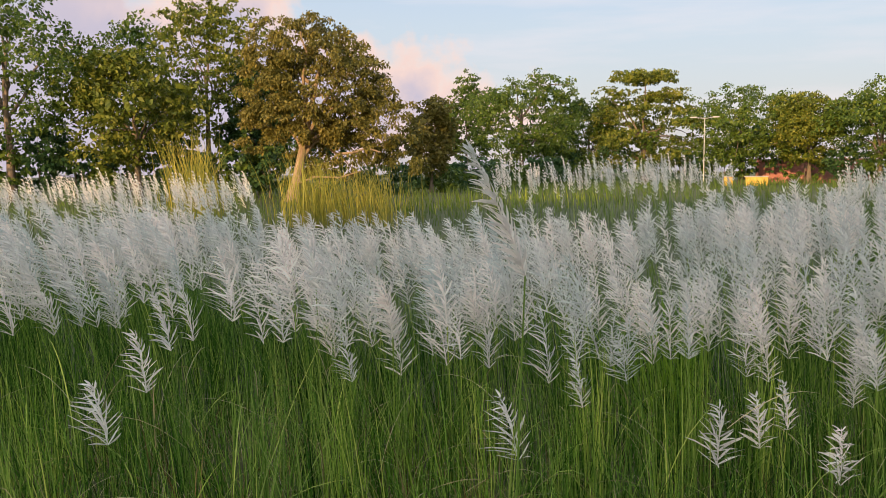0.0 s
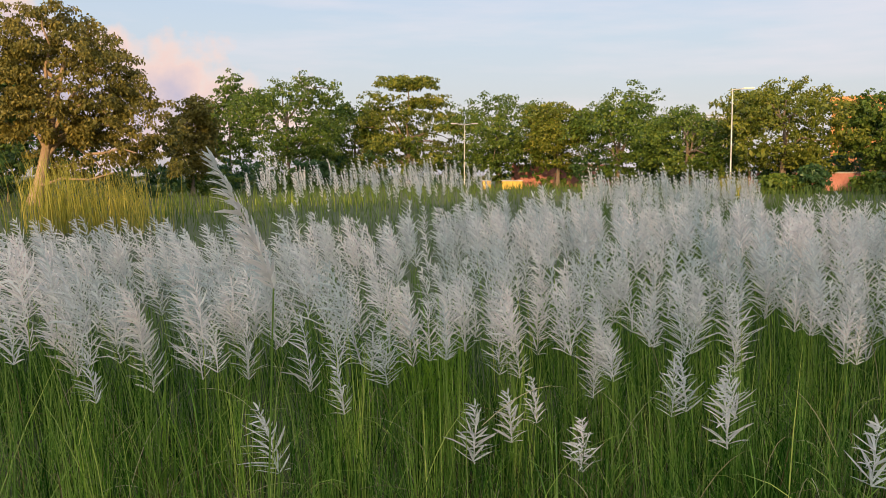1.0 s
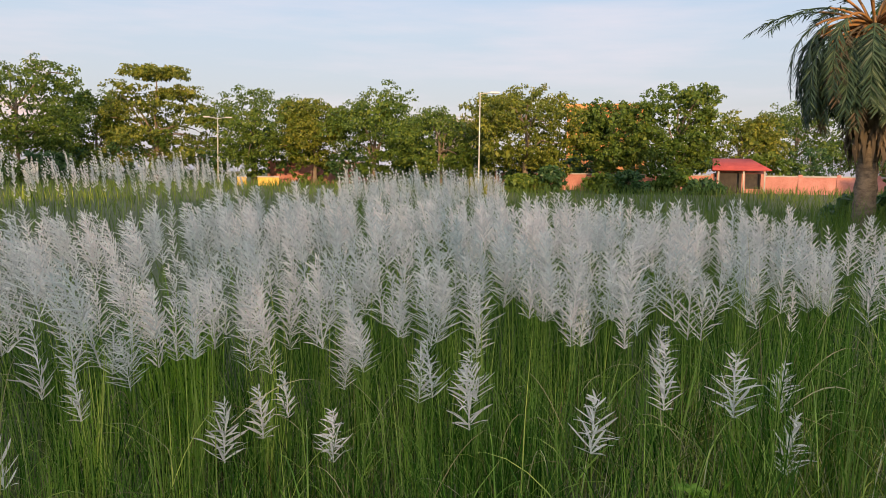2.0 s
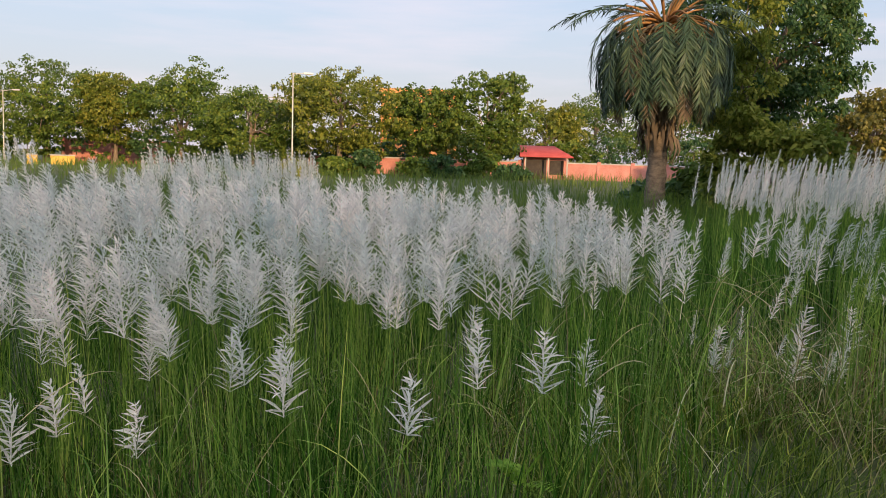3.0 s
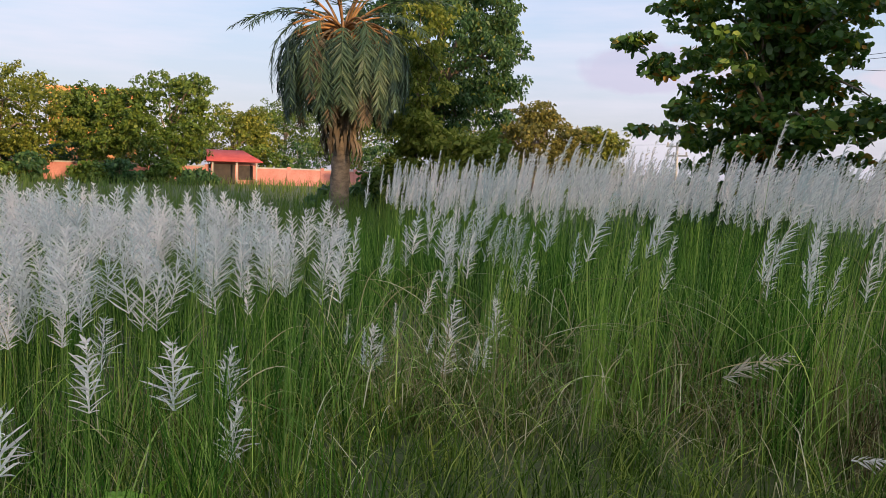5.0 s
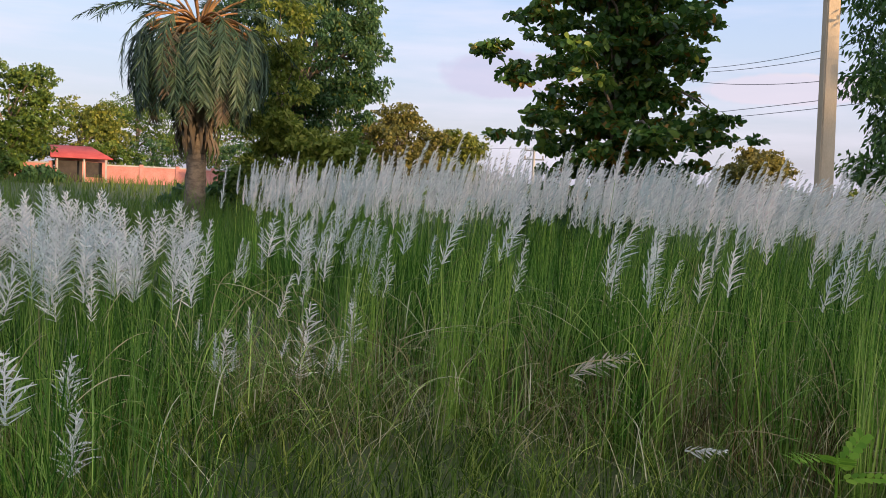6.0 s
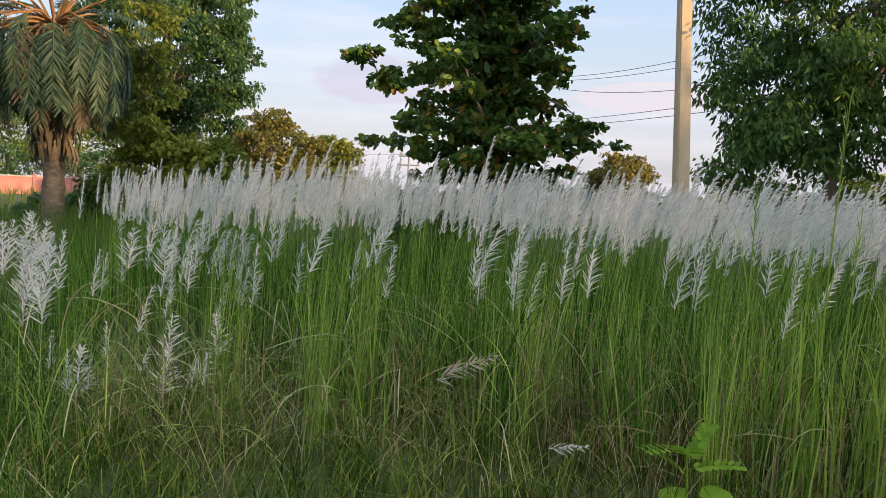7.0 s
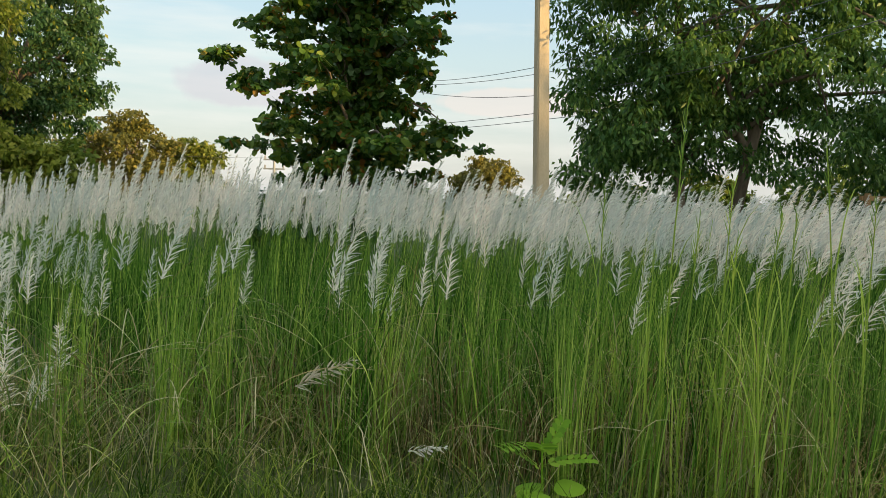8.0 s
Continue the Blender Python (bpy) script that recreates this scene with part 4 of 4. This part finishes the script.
        part("frond_blade", mesh_data("frond_blade", *leaves(base + way * ll[:, None] * 0.5, way, nor, ll, np.full(2 * m, 0.036), (0.7, 1.0, 0.15)), M_FROND_DRY if dry else M_FROND), None, frond)


make_palm(23.27, 15.35)


# ---- buildings, wall, lamps, pole ----
def box(bm, x0, x1, y0, y1, z0, z1, bevel=0.0):
    m = Matrix.Translation(((x0 + x1) / 2, (y0 + y1) / 2, (z0 + z1) / 2)) @ Matrix.Diagonal((x1 - x0, y1 - y0, z1 - z0, 1))
    made = bmesh.ops.create_cube(bm, size=1, matrix=m)
    if bevel:
        edges = {e for v in made["verts"] for e in v.link_edges}
        bmesh.ops.bevel(bm, geom=list(edges), offset=bevel, segments=2, affect="EDGES")
    return bm


def block(name, parent, mat, *size):
    return part(name, box(bmesh.new(), *size), mat, parent)


def standing(name, label, category, x, y, turn, z=None):
    ob = tagged(new(name), label, category)
    ob.matrix_world = pose(x, y, float(ground_z(x, y)) if z is None else z, 0, 0, turn)
    return ob


def make_wall(a, b, top, label, sections):
    a, b = Vector(a), Vector(b)
    d = b - a
    wall = standing("compound_wall", label, "wall", a.x, a.y, math.degrees(math.atan2(d.y, d.x)), 0.0)
    step_len = d.length / sections
    for i in range(sections):
        block("wall_panel", wall, M_PINK, i * step_len + 0.14, (i + 1) * step_len - 0.14, -0.08, 0.08, -0.4, top - 0.14)
        block("coping", wall, M_GREY, i * step_len + 0.14, (i + 1) * step_len - 0.14, -0.13, 0.13, top - 0.14, top - 0.02, 0.02)
    for i in range(sections + 1):
        block("pillar", wall, M_PINK, i * step_len - 0.16, i * step_len + 0.16, -0.17, 0.17, -0.4, top + 0.08, 0.02)
    return wall


make_wall((43.8, 65.0), (57.2, 51.9), 1.75, "long pink plastered wall lit by low sun", 6)
make_wall((60.0, 49.0), (67.5, 40.0), 1.75, "pink plastered wall beside the red-roofed shed", 4)
make_wall((31.0, 90.0), (41.0, 86.0), 2.7, "far pink wall behind the tree trunks", 4)


def make_shed():
    shed = standing("shed", "small pink shed with a sloping red sheet roof", "building", 57.4, 51.6, -47)
    block("wall", shed, M_PINK, 0, 3.9, 0.2, 3.4, -0.3, 1.9)
    # dark panels for the openings, widened to paint in the shade under the eave
    block("doorway_shade", shed, M_SHADE, 0.15, 2.0, 0.12, 0.24, -0.1, 1.7)
    block("window", shed, M_SHADE, 2.3, 3.7, 0.14, 0.24, 0.4, 1.65)
    for x in (0.05, 2.05, 3.7):
        block("post", shed, M_GREY, x, x + 0.12, -1.0, -0.88, -0.3, 1.85)
    n = 48
    x = np.linspace(-0.4, 4.3, n)
    ridge, eave, back = 2.95, 1.95, 1.95
    wave = 0.03 * (np.arange(n) % 2)
    rows = np.stack([np.column_stack((x if z < 2.5 else -0.4 + (x + 0.4) * 0.66, np.full(n, y), z + wave)) for y, z in ((-1.2, eave), (1.8, ridge), (4.2, back), (4.2, back - 0.05), (1.8, ridge - 0.06), (-1.2, eave - 0.06))])
    i, j = np.meshgrid(np.arange(6), np.arange(n - 1), indexing="ij")
    q = np.stack((i * n + j, i * n + j + 1, ((i + 1) % 6) * n + j + 1, ((i + 1) % 6) * n + j), -1)
    part("roof", mesh_data("roof", rows, q, M_ROOF), None, shed, "faded red corrugated sheets")
    return shed


make_shed()


def make_block(name, label, x, y, turn, w, deep, top, mat, storeys, railing=False):
    b = standing(name, label, "building", x, y, turn)
    h = top - float(ground_z(x, y))
    block("wall", b, mat, -w / 2, w / 2, 0, deep, -0.3, h - 0.6)
    block("roof_slab", b, M_GREY if railing else mat, -w / 2 - 0.4, w / 2 + 0.4, -0.5, deep + 0.4, h - 0.6, h - 0.35, 0.03)
    if railing:
        n = int(w / 0.5)
        for i in range(n + 1):
            block("baluster", b, M_GREY, -w / 2 + i * 0.5 - 0.05, -w / 2 + i * 0.5 + 0.05, -0.4, -0.3, h - 0.35, h - 0.08)
        block("rail", b, M_GREY, -w / 2 - 0.1, w / 2 + 0.1, -0.44, -0.26, h - 0.08, h, 0.02)
    else:
        block("parapet", b, mat, -w / 2 - 0.3, w / 2 + 0.3, -0.4, -0.2, h - 0.35, h, 0.02)
    for s in range(storeys):
        for i in range(int(w / 2.2)):
            cx, z = -w / 2 + 1.2 + i * 2.2, h - 2.4 - s * 2.9
            win = block("window", b, M_SHADE, cx - 0.45, cx + 0.45, -0.02, 0.1, z, z + 1.2)
            part("frame", box(bmesh.new(), cx - 0.55, cx + 0.55, -0.08, -0.021, z - 0.1, z), M_GREY, win)
            part("sunshade", box(bmesh.new(), cx - 0.6, cx + 0.6, -0.35, -0.021, z + 1.22, z + 1.3), M_GREY, win)


make_block("flat_roofed_building", "grey building with a railed flat roof behind trees", 53.0, 85.4, -32, 7.0, 6.0, 8.1, M_GREY, 2, True)
make_block("orange_building", "orange plastered building half hidden by trees", 69.5, 79.8, -44, 9.5, 7.0, 10.1, M_ORANGE, 3)


def rod(path, radius, sides=8):
    path = np.asarray(path, float)
    return tubes([path], [np.full(len(path), radius) if np.isscalar(radius) else np.asarray(radius)], sides)


def make_lamp(x, y, top, arms, label, turn):
    lamp = standing("street_lamp", label, "street lamp", x, y, turn)
    h = top - float(ground_z(x, y))
    part("base_plate", box(bmesh.new(), -0.2, 0.2, -0.2, 0.2, -0.05, 0.06, 0.01), M_GREY, lamp)
    part("pole", smooth(mesh_data("pole", *rod([(0, 0, 0), (0, 0, h * 0.5), (0, 0, h)], (0.075, 0.06, 0.048), 10), M_STEEL)), None, lamp)
    for side, reach, rise in arms:
        part("arm", smooth(mesh_data("arm", *rod([(0, 0, h - 0.05), (side * reach * 0.5, 0, h - 0.05 + rise * 0.5), (side * reach, 0, h - 0.05 + rise)], 0.035), M_STEEL)), None, lamp)
        a, b = sorted((side * reach, side * (reach + 0.65)))
        head = part("lamp_head", box(bmesh.new(), a, b, -0.14, 0.14, h - 0.07 + rise, h + 0.03 + rise, 0.02), M_LAMP, lamp)
        part("lens", box(bmesh.new(), a + 0.1, b - 0.1, -0.1, 0.1, h - 0.09 + rise, h - 0.071 + rise), M_GREY, head)


make_lamp(23.3, 82.5, 6.5, ((-1, 0.7, 0.12), (1, 0.7, 0.12)), "pale steel lamp post with two arms", -14)
make_lamp(32.8, 50.9, 7.15, ((1, 0.7, 0.05),), "tall pale steel lamp post with one arm", -28)

for x, y, s in ((26.0, 75.8, 1.9), (24.0, 77.2, 0.8)):
    k = standing("marker_block", "low yellow painted masonry block in the grass", "block", x, y, -18)
    block("body", k, M_YELLOW, -s / 2, s / 2, -0.4, 0.4, -0.3, 0.75, 0.03)
    block("cap", k, M_GREY, -s / 2 - 0.05, s / 2 + 0.05, -0.45, 0.45, 0.75, 0.85, 0.02)


def make_pole():
    x, y = 16.57, -1.64
    pole = standing("utility_pole", "tapered square concrete utility pole", "utility pole", x, y, 12)
    pole.matrix_world = pose(x, y, float(ground_z(x, y)), -1.8, 0, 12)
    bm = box(bmesh.new(), -0.16, 0.16, -0.13, 0.13, -0.4, 9.0)
    for v in bm.verts:
        if v.co.z > 5:
            v.co.x *= 0.68
            v.co.y *= 0.68
    bmesh.ops.bevel(bm, geom=[e for e in bm.edges if abs(e.verts[0].co.z - e.verts[1].co.z) > 5], offset=0.025, segments=2, affect="EDGES")
    part("shaft", bm, M_CONCRETE, pole)
    block("crossarm", pole, M_STEEL, -0.05, 0.05, -0.9, 0.9, 8.3, 8.4, 0.01)
    for yy in (-0.8, 0.0, 0.8):
        part("insulator", smooth(mesh_data("insulator", *rod([(0, yy, 8.4), (0, yy, 8.46), (0, yy, 8.5), (0, yy, 8.58)], (0.03, 0.06, 0.06, 0.03)), M_GREY)), None, pole)
    # a thinner pole far off
    far = standing("power_pole", "thin distant power pole with short crossarms", "utility pole", 56.7, 12.0, 0)
    part("shaft", smooth(mesh_data("shaft", *rod([(0, 0, -0.2), (0, 0, 2), (0, 0, 4.0)], (0.12, 0.10, 0.08)), M_GREY)), None, far)
    for z in (3.1, 3.7):
        block("crossarm", far, M_STEEL, -0.05, 0.05, -0.7, 0.7, z, z + 0.1)
        for yy in (-0.6, 0.6):
            block("insulator", far, M_GREY, -0.05, 0.05, yy - 0.05, yy + 0.05, z + 0.1, z + 0.3)


make_pole()


def make_wires():
    t = np.linspace(0, 1, 25)[:, None]
    for a, b, sag in (((26.6, 1.7, 5.05), (11.0, -6.35, 5.1), 0.55), ((26.6, 1.7, 4.95), (10.6, -6.6, 4.75), 0.50), ((26.3, 1.5, 4.75), (9.0, -7.4, 4.6), 0.85),
                      ((58, 13.0, 6.2), (21.2, -3.2, 3.85), 0.4), ((58, 12.0, 6.0), (21.2, -3.4, 3.7), 0.4), ((57, 30, 4.6), (57, 12.3, 4.0), 0.3)):
        a, b = np.array(a), np.array(b)
        p = a + (b - a) * t - np.array((0, 0, 1.0)) * sag * 4 * t * (1 - t)
        tagged(new("cable", mesh_data("cable", *rod(p, 0.007 if a[0] < 30 else 0.009, 5), M_WIRE)), "thin dark overhead wire sagging between poles", "cable", "overhead wires")


make_wires()


def make_rail():
    r = standing("wooden_rail", "low brown wooden rail fence by the bush", "fence", 15.0, -7.15, -75)
    part("rail", box(bmesh.new(), -0.5, 2.5, -0.03, 0.03, 1.68, 1.76, 0.01), M_WOOD, r)
    for x in (-0.4, 1.0, 2.3):
        part("post", box(bmesh.new(), x - 0.05, x + 0.05, -0.09, -0.031, -0.3, 1.8, 0.01), M_WOOD, r)


make_rail()


# ---- reeds and single plants ----
def reed_clump(label, x, y, radius, n, h, w, mat, name="reed_clump"):
    r = rng.normal(0, radius * 0.5, (n, 2))
    geo = blades(np.array((x, y)) + r, h * rng.uniform(0.55, 1.05, n), np.full(n, w) * rng.uniform(0.6, 1.2, n), 0.16, 5, 0.15)
    thing = tagged(new(name), label, "reeds")
    part("foliage", mesh_data("foliage", *geo, mat), None, thing)
    return thing


reed_clump("tall yellow-green reeds lit by low sun", -11.2, 36.4, 1.3, 240, 4.0, 0.034, M_REED)
reed_clump("golden reeds in front of the old tree", -5.2, 31.0, 1.3, 280, 3.0, 0.028, M_REED)
reed_clump("golden reeds in front of the old tree", -3.3, 31.5, 1.7, 300, 2.6, 0.028, M_REED)
reed_clump("yellow-green grass tuft round the lamp post", 30.2, 46.4, 1.3, 160, 1.7, 0.04, M_REED)
reed_clump("yellow-green reeds in the far field", -3.0, 40.0, 5.0, 260, 0.9, 0.04, M_LOW)
reed_clump("yellow-green reeds in the far field", 5.0, 46.0, 6.0, 300, 0.8, 0.05, M_LOW)
reed_clump("leafy green tuft between pale plumes", 1.6, 6.2, 0.35, 90, 1.3, 0.016, M_SAP, "grass_tuft")


def tall_reed(x, y, top, lean, seed):
    """One upright flowering reed with a thin spike and narrow blades."""
    r = np.random.default_rng(seed)
    gz = float(ground_z(x, y))
    thing = tagged(new("reed_stalk"), "tall bright green reed stalk with a thin spike", "reed", "tall reeds at the stand's edge")
    thing.location = (x, y, gz - 0.03)
    t = np.linspace(0, 1, 9)
    h = top - gz
    p = np.column_stack((WIND[0] * lean * t ** 2, WIND[1] * lean * t ** 2, h * t))
    part("stem", smooth(mesh_data("stem", *rod(p, np.linspace(0.0065, 0.0025, 9), 6), M_SAP_STEM)), None, thing)
    for i in range(5):
        s = r.uniform(0.1, 0.7)
        o = p[int(s * 8)]
        a = r.uniform(0, 2 * np.pi)
        u = np.linspace(0, 1, 7)[:, None]
        L = r.uniform(0.5, 0.9)
        c = o + np.array((math.cos(a), math.sin(a), 0)) * u ** 1.5 * L * 0.35 + np.array((0, 0, 1.0)) * (u - 0.35 * u ** 3) * L
        sd = np.array((-math.sin(a), math.cos(a), 0)) * 0.0035 * np.array([0.7, 1, 1, 0.9, 0.7, 0.4, 0.08])[:, None]
        part("blade", mesh_data("blade", *ribbons(c[None], sd[None]), M_SAP_STEM), None, thing)
    n = 16
    q = np.linspace(0.84, 0.99, n)
    o = np.column_stack([np.interp(q, t, p[:, k]) for k in range(3)])
    a = r.uniform(0, 2 * np.pi, n)
    way = unit(np.column_stack((np.cos(a) * 0.25, np.sin(a) * 0.25, np.ones(n))))
    part("spike", mesh_data("spike", *leaves(o + way * 0.05, way, r.normal(0, 1, (n, 3)), np.full(n, 0.11), np.full(n, 0.005)), M_STEM), None, thing)


M_SAP_STEM = leafy("reed_green", (0.22, 0.34, 0.045), (0.33, 0.45, 0.08), (0.46, 0.55, 0.14), 0.3, 0.5, 1.5, 0.15)
for i, (x, y, top, lean) in enumerate(((4.75, -1.06, 2.0, 0.08), (4.3, -1.7, 1.80, -0.10), (4.99, -0.78, 1.60, 0.02), (4.85, -1.35, 1.62, 0.05), (4.9, -1.2, 1.45, 0.06), (4.6, -1.45, 1.5, 0.10), (4.5, -1.9, 1.55, 0.02),
                                      (5.6, 1.35, 1.15, 0.06), (5.7, 1.5, 1.1, 0.1), (5.4, 1.2, 1.05, 0.02), (4.6, -2.2, 1.4, 0.1), (4.7, -2.4, 1.45, 0.04), (4.45, -1.25, 1.35, 0.05), (4.6, -0.95, 1.3, 0.02), (4.35, -1.5, 1.3, 0.08), (4.8, -1.65, 1.5, 0.04), (4.2, -1.35, 1.2, -0.05))):
    tall_reed(x, y, top, lean, 300 + i)


def compound_leaf(bm_list, base, way, L, pairs, size):
    """A pinnate leaf: a thin midrib with oval leaflets in pairs."""
    up = np.array((0, 0, 1.0))
    way = unit(np.array(way, float))
    lat = unit(np.cross(way, up))
    t = np.linspace(0, 1, 7)
    rib = np.array(base) + way * (t * L)[:, None] - up * (0.2 * L * t ** 2)[:, None]
    bm_list.append(ribbons(rib[None], np.tile(lat * 0.003, (1, 7, 1))))
    for i in range(pairs):
        s = 0.15 + 0.8 * i / max(pairs - 1, 1)
        o = np.array([np.interp(s, t, rib[:, k]) for k in range(3)])
        for side in (1, -1):
            w = unit(lat * side + way * 0.35 + up * 0.12)
            bm_list.append(leaves((o + w * size * 0.55)[None], w[None], unit(np.cross(way, lat) + 0.2 * w)[None], np.array([size]), np.array([size * 0.42]), (0.3, 0.9, 1.0, 0.75, 0.15)))


def seedling(x, y, h, seed, broad):
    r = np.random.default_rng(seed)
    gz = float(ground_z(x, y))
    thing = tagged(new("seedling"), "bright green seedling with feathered and broad leaves" if broad else "small bright green seedling with feathered leaves", "plant")
    thing.location = (x, y, gz - 0.02)
    part("stem", smooth(mesh_data("stem", *rod([(0, 0, 0), (0.01, 0.01, h * 0.5), (0, 0.02, h * 0.8)], (0.008, 0.006, 0.004), 6), M_SAP)), None, thing)
    for i, (a, e) in enumerate(((95, 42), (-85, 18), (-70, 66), (170, 35), (120, 15))):
        geo = []
        a, e = math.radians(a), math.radians(e)
        compound_leaf(geo, (0, 0.01, h * (0.55 + 0.05 * i)), (math.cos(a) * math.cos(e), math.sin(a) * math.cos(e), math.sin(e)), h * 0.42, 7, h * 0.13)
        part("leaf", mesh_data("leaf", *joined(geo), M_SAP), None, thing)
    if broad:
        for i in range(7):
            a = r.uniform(0, 2 * np.pi)
            w = np.array((math.cos(a), math.sin(a), 0.35))
            c = np.array((math.cos(a) * 0.09 - 0.05, math.sin(a) * 0.12, h * r.uniform(0.25, 0.6)))
            part("broad_leaf", mesh_data("broad_leaf", *leaves(c[None], unit(w)[None], np.array([[-0.4, 0.1, 1.0]]), np.array([0.15]), np.array([0.13]), (0.3, 0.9, 1.0, 0.8, 0.25), 0.25), M_SAP), None, thing)
    return thing


seedling(4.48, -0.49, 0.56, 3, True)
seedling(3.0, 2.58, 0.40, 4, False)
seedling(3.6, -0.4, 0.20, 5, False)


def kans_stalk(x, y, top, length, branches, seed, spread=1.15, lean=0.12, mat=None, wide=0.011, tilt=None):
    """One flowering stalk: stem, plume and a few blades."""
    global rng
    keep, rng = rng, np.random.default_rng(seed)
    gz = float(ground_z(x, y))
    thing = tagged(new("kans_grass"), "single grass stalk with a white feathery plume", "grass stalk", "flowering grass stalks")
    thing.location = (x, y, gz - 0.02)
    h = max(top - gz, length + 0.1)
    axis = unit(np.array(tilt, float) if tilt else WIND * lean + rng.normal(0, 0.09, 3) * (1, 1, 0) + np.array((0, 0, 1.0)))
    base = np.array((0, 0, h)) - axis * length * (1, 1, 1)
    if tilt:
        base = np.array((0, 0, h)) - axis * length * (0.6, 0.6, 1)
    part("plume", mesh_data("plume", *plumes(base[None], axis[None], np.array([length]), branches, wide, spread, 0.25, 3), mat or M_PLUME), None, thing)
    t = np.linspace(0, 1, 6)[:, None]
    foot = np.array((-WIND[0] * 0.08, -WIND[1] * 0.08, 0))
    p = foot * (1 - t) + base * t
    part("stem", smooth(mesh_data("stem", *rod(p, np.linspace(0.004, 0.0025, 6), 5), M_STEM)), None, thing)
    for i in range(3):
        a = rng.uniform(0, 2 * np.pi)
        u = np.linspace(0, 1, 6)[:, None]
        L = rng.uniform(0.5, 0.9) * min(h, 1.1)
        c = np.array((math.cos(a), math.sin(a), 0)) * u ** 2 * L * 0.3 + np.array((0, 0, 1.0)) * (u - 0.3 * u ** 3) * L
        part("blade", mesh_data("blade", *ribbons(c[None], (np.array((-math.sin(a), math.cos(a), 0)) * 0.004 * np.array([0.7, 1, 1, 0.8, 0.5, 0.08])[:, None])[None]), M_BLADE), None, thing)
    rng = keep
    return thing


FRONT = [(-1.62, 4.07, 0.56), (0.32, 4.42, 0.41), (0.76, 4.88, 0.48), (1.83, 3.95, 0.37), (1.74, 4.42, 0.47), (1.46, 4.52, 0.32), (1.62, 4.46, 0.39), (-0.57, 4.98, 0.63),
         (-1.61, 4.61, 0.70), (2.19, 4.46, 0.71), (2.41, 4.12, 0.59), (2.52, 3.83, 0.53), (2.63, 2.94, 0.58), (2.91, 2.82, 0.80), (3.34, 2.80, 0.73), (3.59, 2.65, 0.44)]
SIDE = [(3.95, 3.00, 0.58), (2.51, 4.23, 0.61), (2.60, 3.94, 0.59), (2.17, 4.39, 0.73), (5.03, 2.82, 0.55), (5.43, 2.48, 0.70), (5.33, 2.45, 0.50), (5.51, 2.29, 0.47),
        (5.71, 2.32, 0.68), (5.08, 3.13, 0.98), (7.22, 3.13, 1.23), (6.72, 3.47, 1.14), (6.66, 3.15, 1.14)]
for i, (x, y, top) in enumerate(FRONT + SIDE):
    r = np.random.default_rng(500 + i)
    kans_stalk(x, y, top, r.uniform(0.27, 0.37), 52, 500 + i, r.uniform(1.05, 1.4), wide=0.0115)
kans_stalk(0.155, 2.45, 1.60, 0.40, 100, 600, 0.6, 0.42, wide=0.0095)
kans_stalk(5.1, 0.60, 0.66, 0.34, 50, 601, 0.85, mat=M_PLUME_DRY, tilt=(-0.15, -0.95, 0.55))
kans_stalk(4.85, 0.05, 0.26, 0.18, 34, 602, 0.9, mat=M_PLUME, tilt=(-0.2, -0.8, 0.2))

# more stalks along the front of the first stand and between the stands
stock = [kans_stalk(*polar(1, 40, 120, 4.9, 5.4)[0], 0.85 + 0.05 * i, 0.34 + 0.02 * i, 60, 700 + i, 0.95 + 0.06 * i, wide=0.011) for i in range(8)]
slim = [kans_stalk(6.1 + 0.25 * i, 0.4 - 1.1 * i, 1.25 + float(ground_z(6.1 + 0.25 * i, 0.4 - 1.1 * i)), 0.38 + 0.02 * i, 52, 720 + i, 0.72, 0.22, wide=0.010) for i in range(4)]
edge = np.column_stack((np.interp(ys := rng.uniform(-4.5, 4.2, 46), (-4.5, 0, 2, 4.5), (5.6, 5.75, 6.6, 8.2)) + rng.normal(0, 0.18, 46), ys))
spots = np.concatenate((polar(80, 46, 106, 4.95, 6.2), polar(26, 20, 32, 6.0, 8.4), polar(9, 21, 40, 4.6, 6.0), edge))
hd, rr = heading(spots)
for i, ((x, y), r) in enumerate(zip(spots, rr)):
    src = stock[i % 8]
    gz = float(ground_z(x, y))
    top = np.interp(r, (4.3, 5.0, 6.2, 8.6), (0.55, 0.75, 1.0, 1.2)) + rng.normal(0, 0.10)
    if i >= 80:
        top = np.interp(r, (4.8, 5.6, 7, 8.6), (0.5, 0.75, 1.02, 1.2)) + rng.normal(0, 0.10)
    if i >= len(spots) - 46:
        top = rng.uniform(1.08, 1.42)
    own = 0.87 + 0.05 * (i % 8) - float(ground_z(src.location.x, src.location.y))
    s = float(np.clip((top - gz) / own, 0.5, 1.3))
    if i >= 80:
        src = slim[i % 4]
        s = (top - gz) / 1.25
    k = copy_thing(src, pose(x, y, gz - 0.02, 0, 0, rng.uniform(-25, 25)))
    k.scale = (s, s, s)
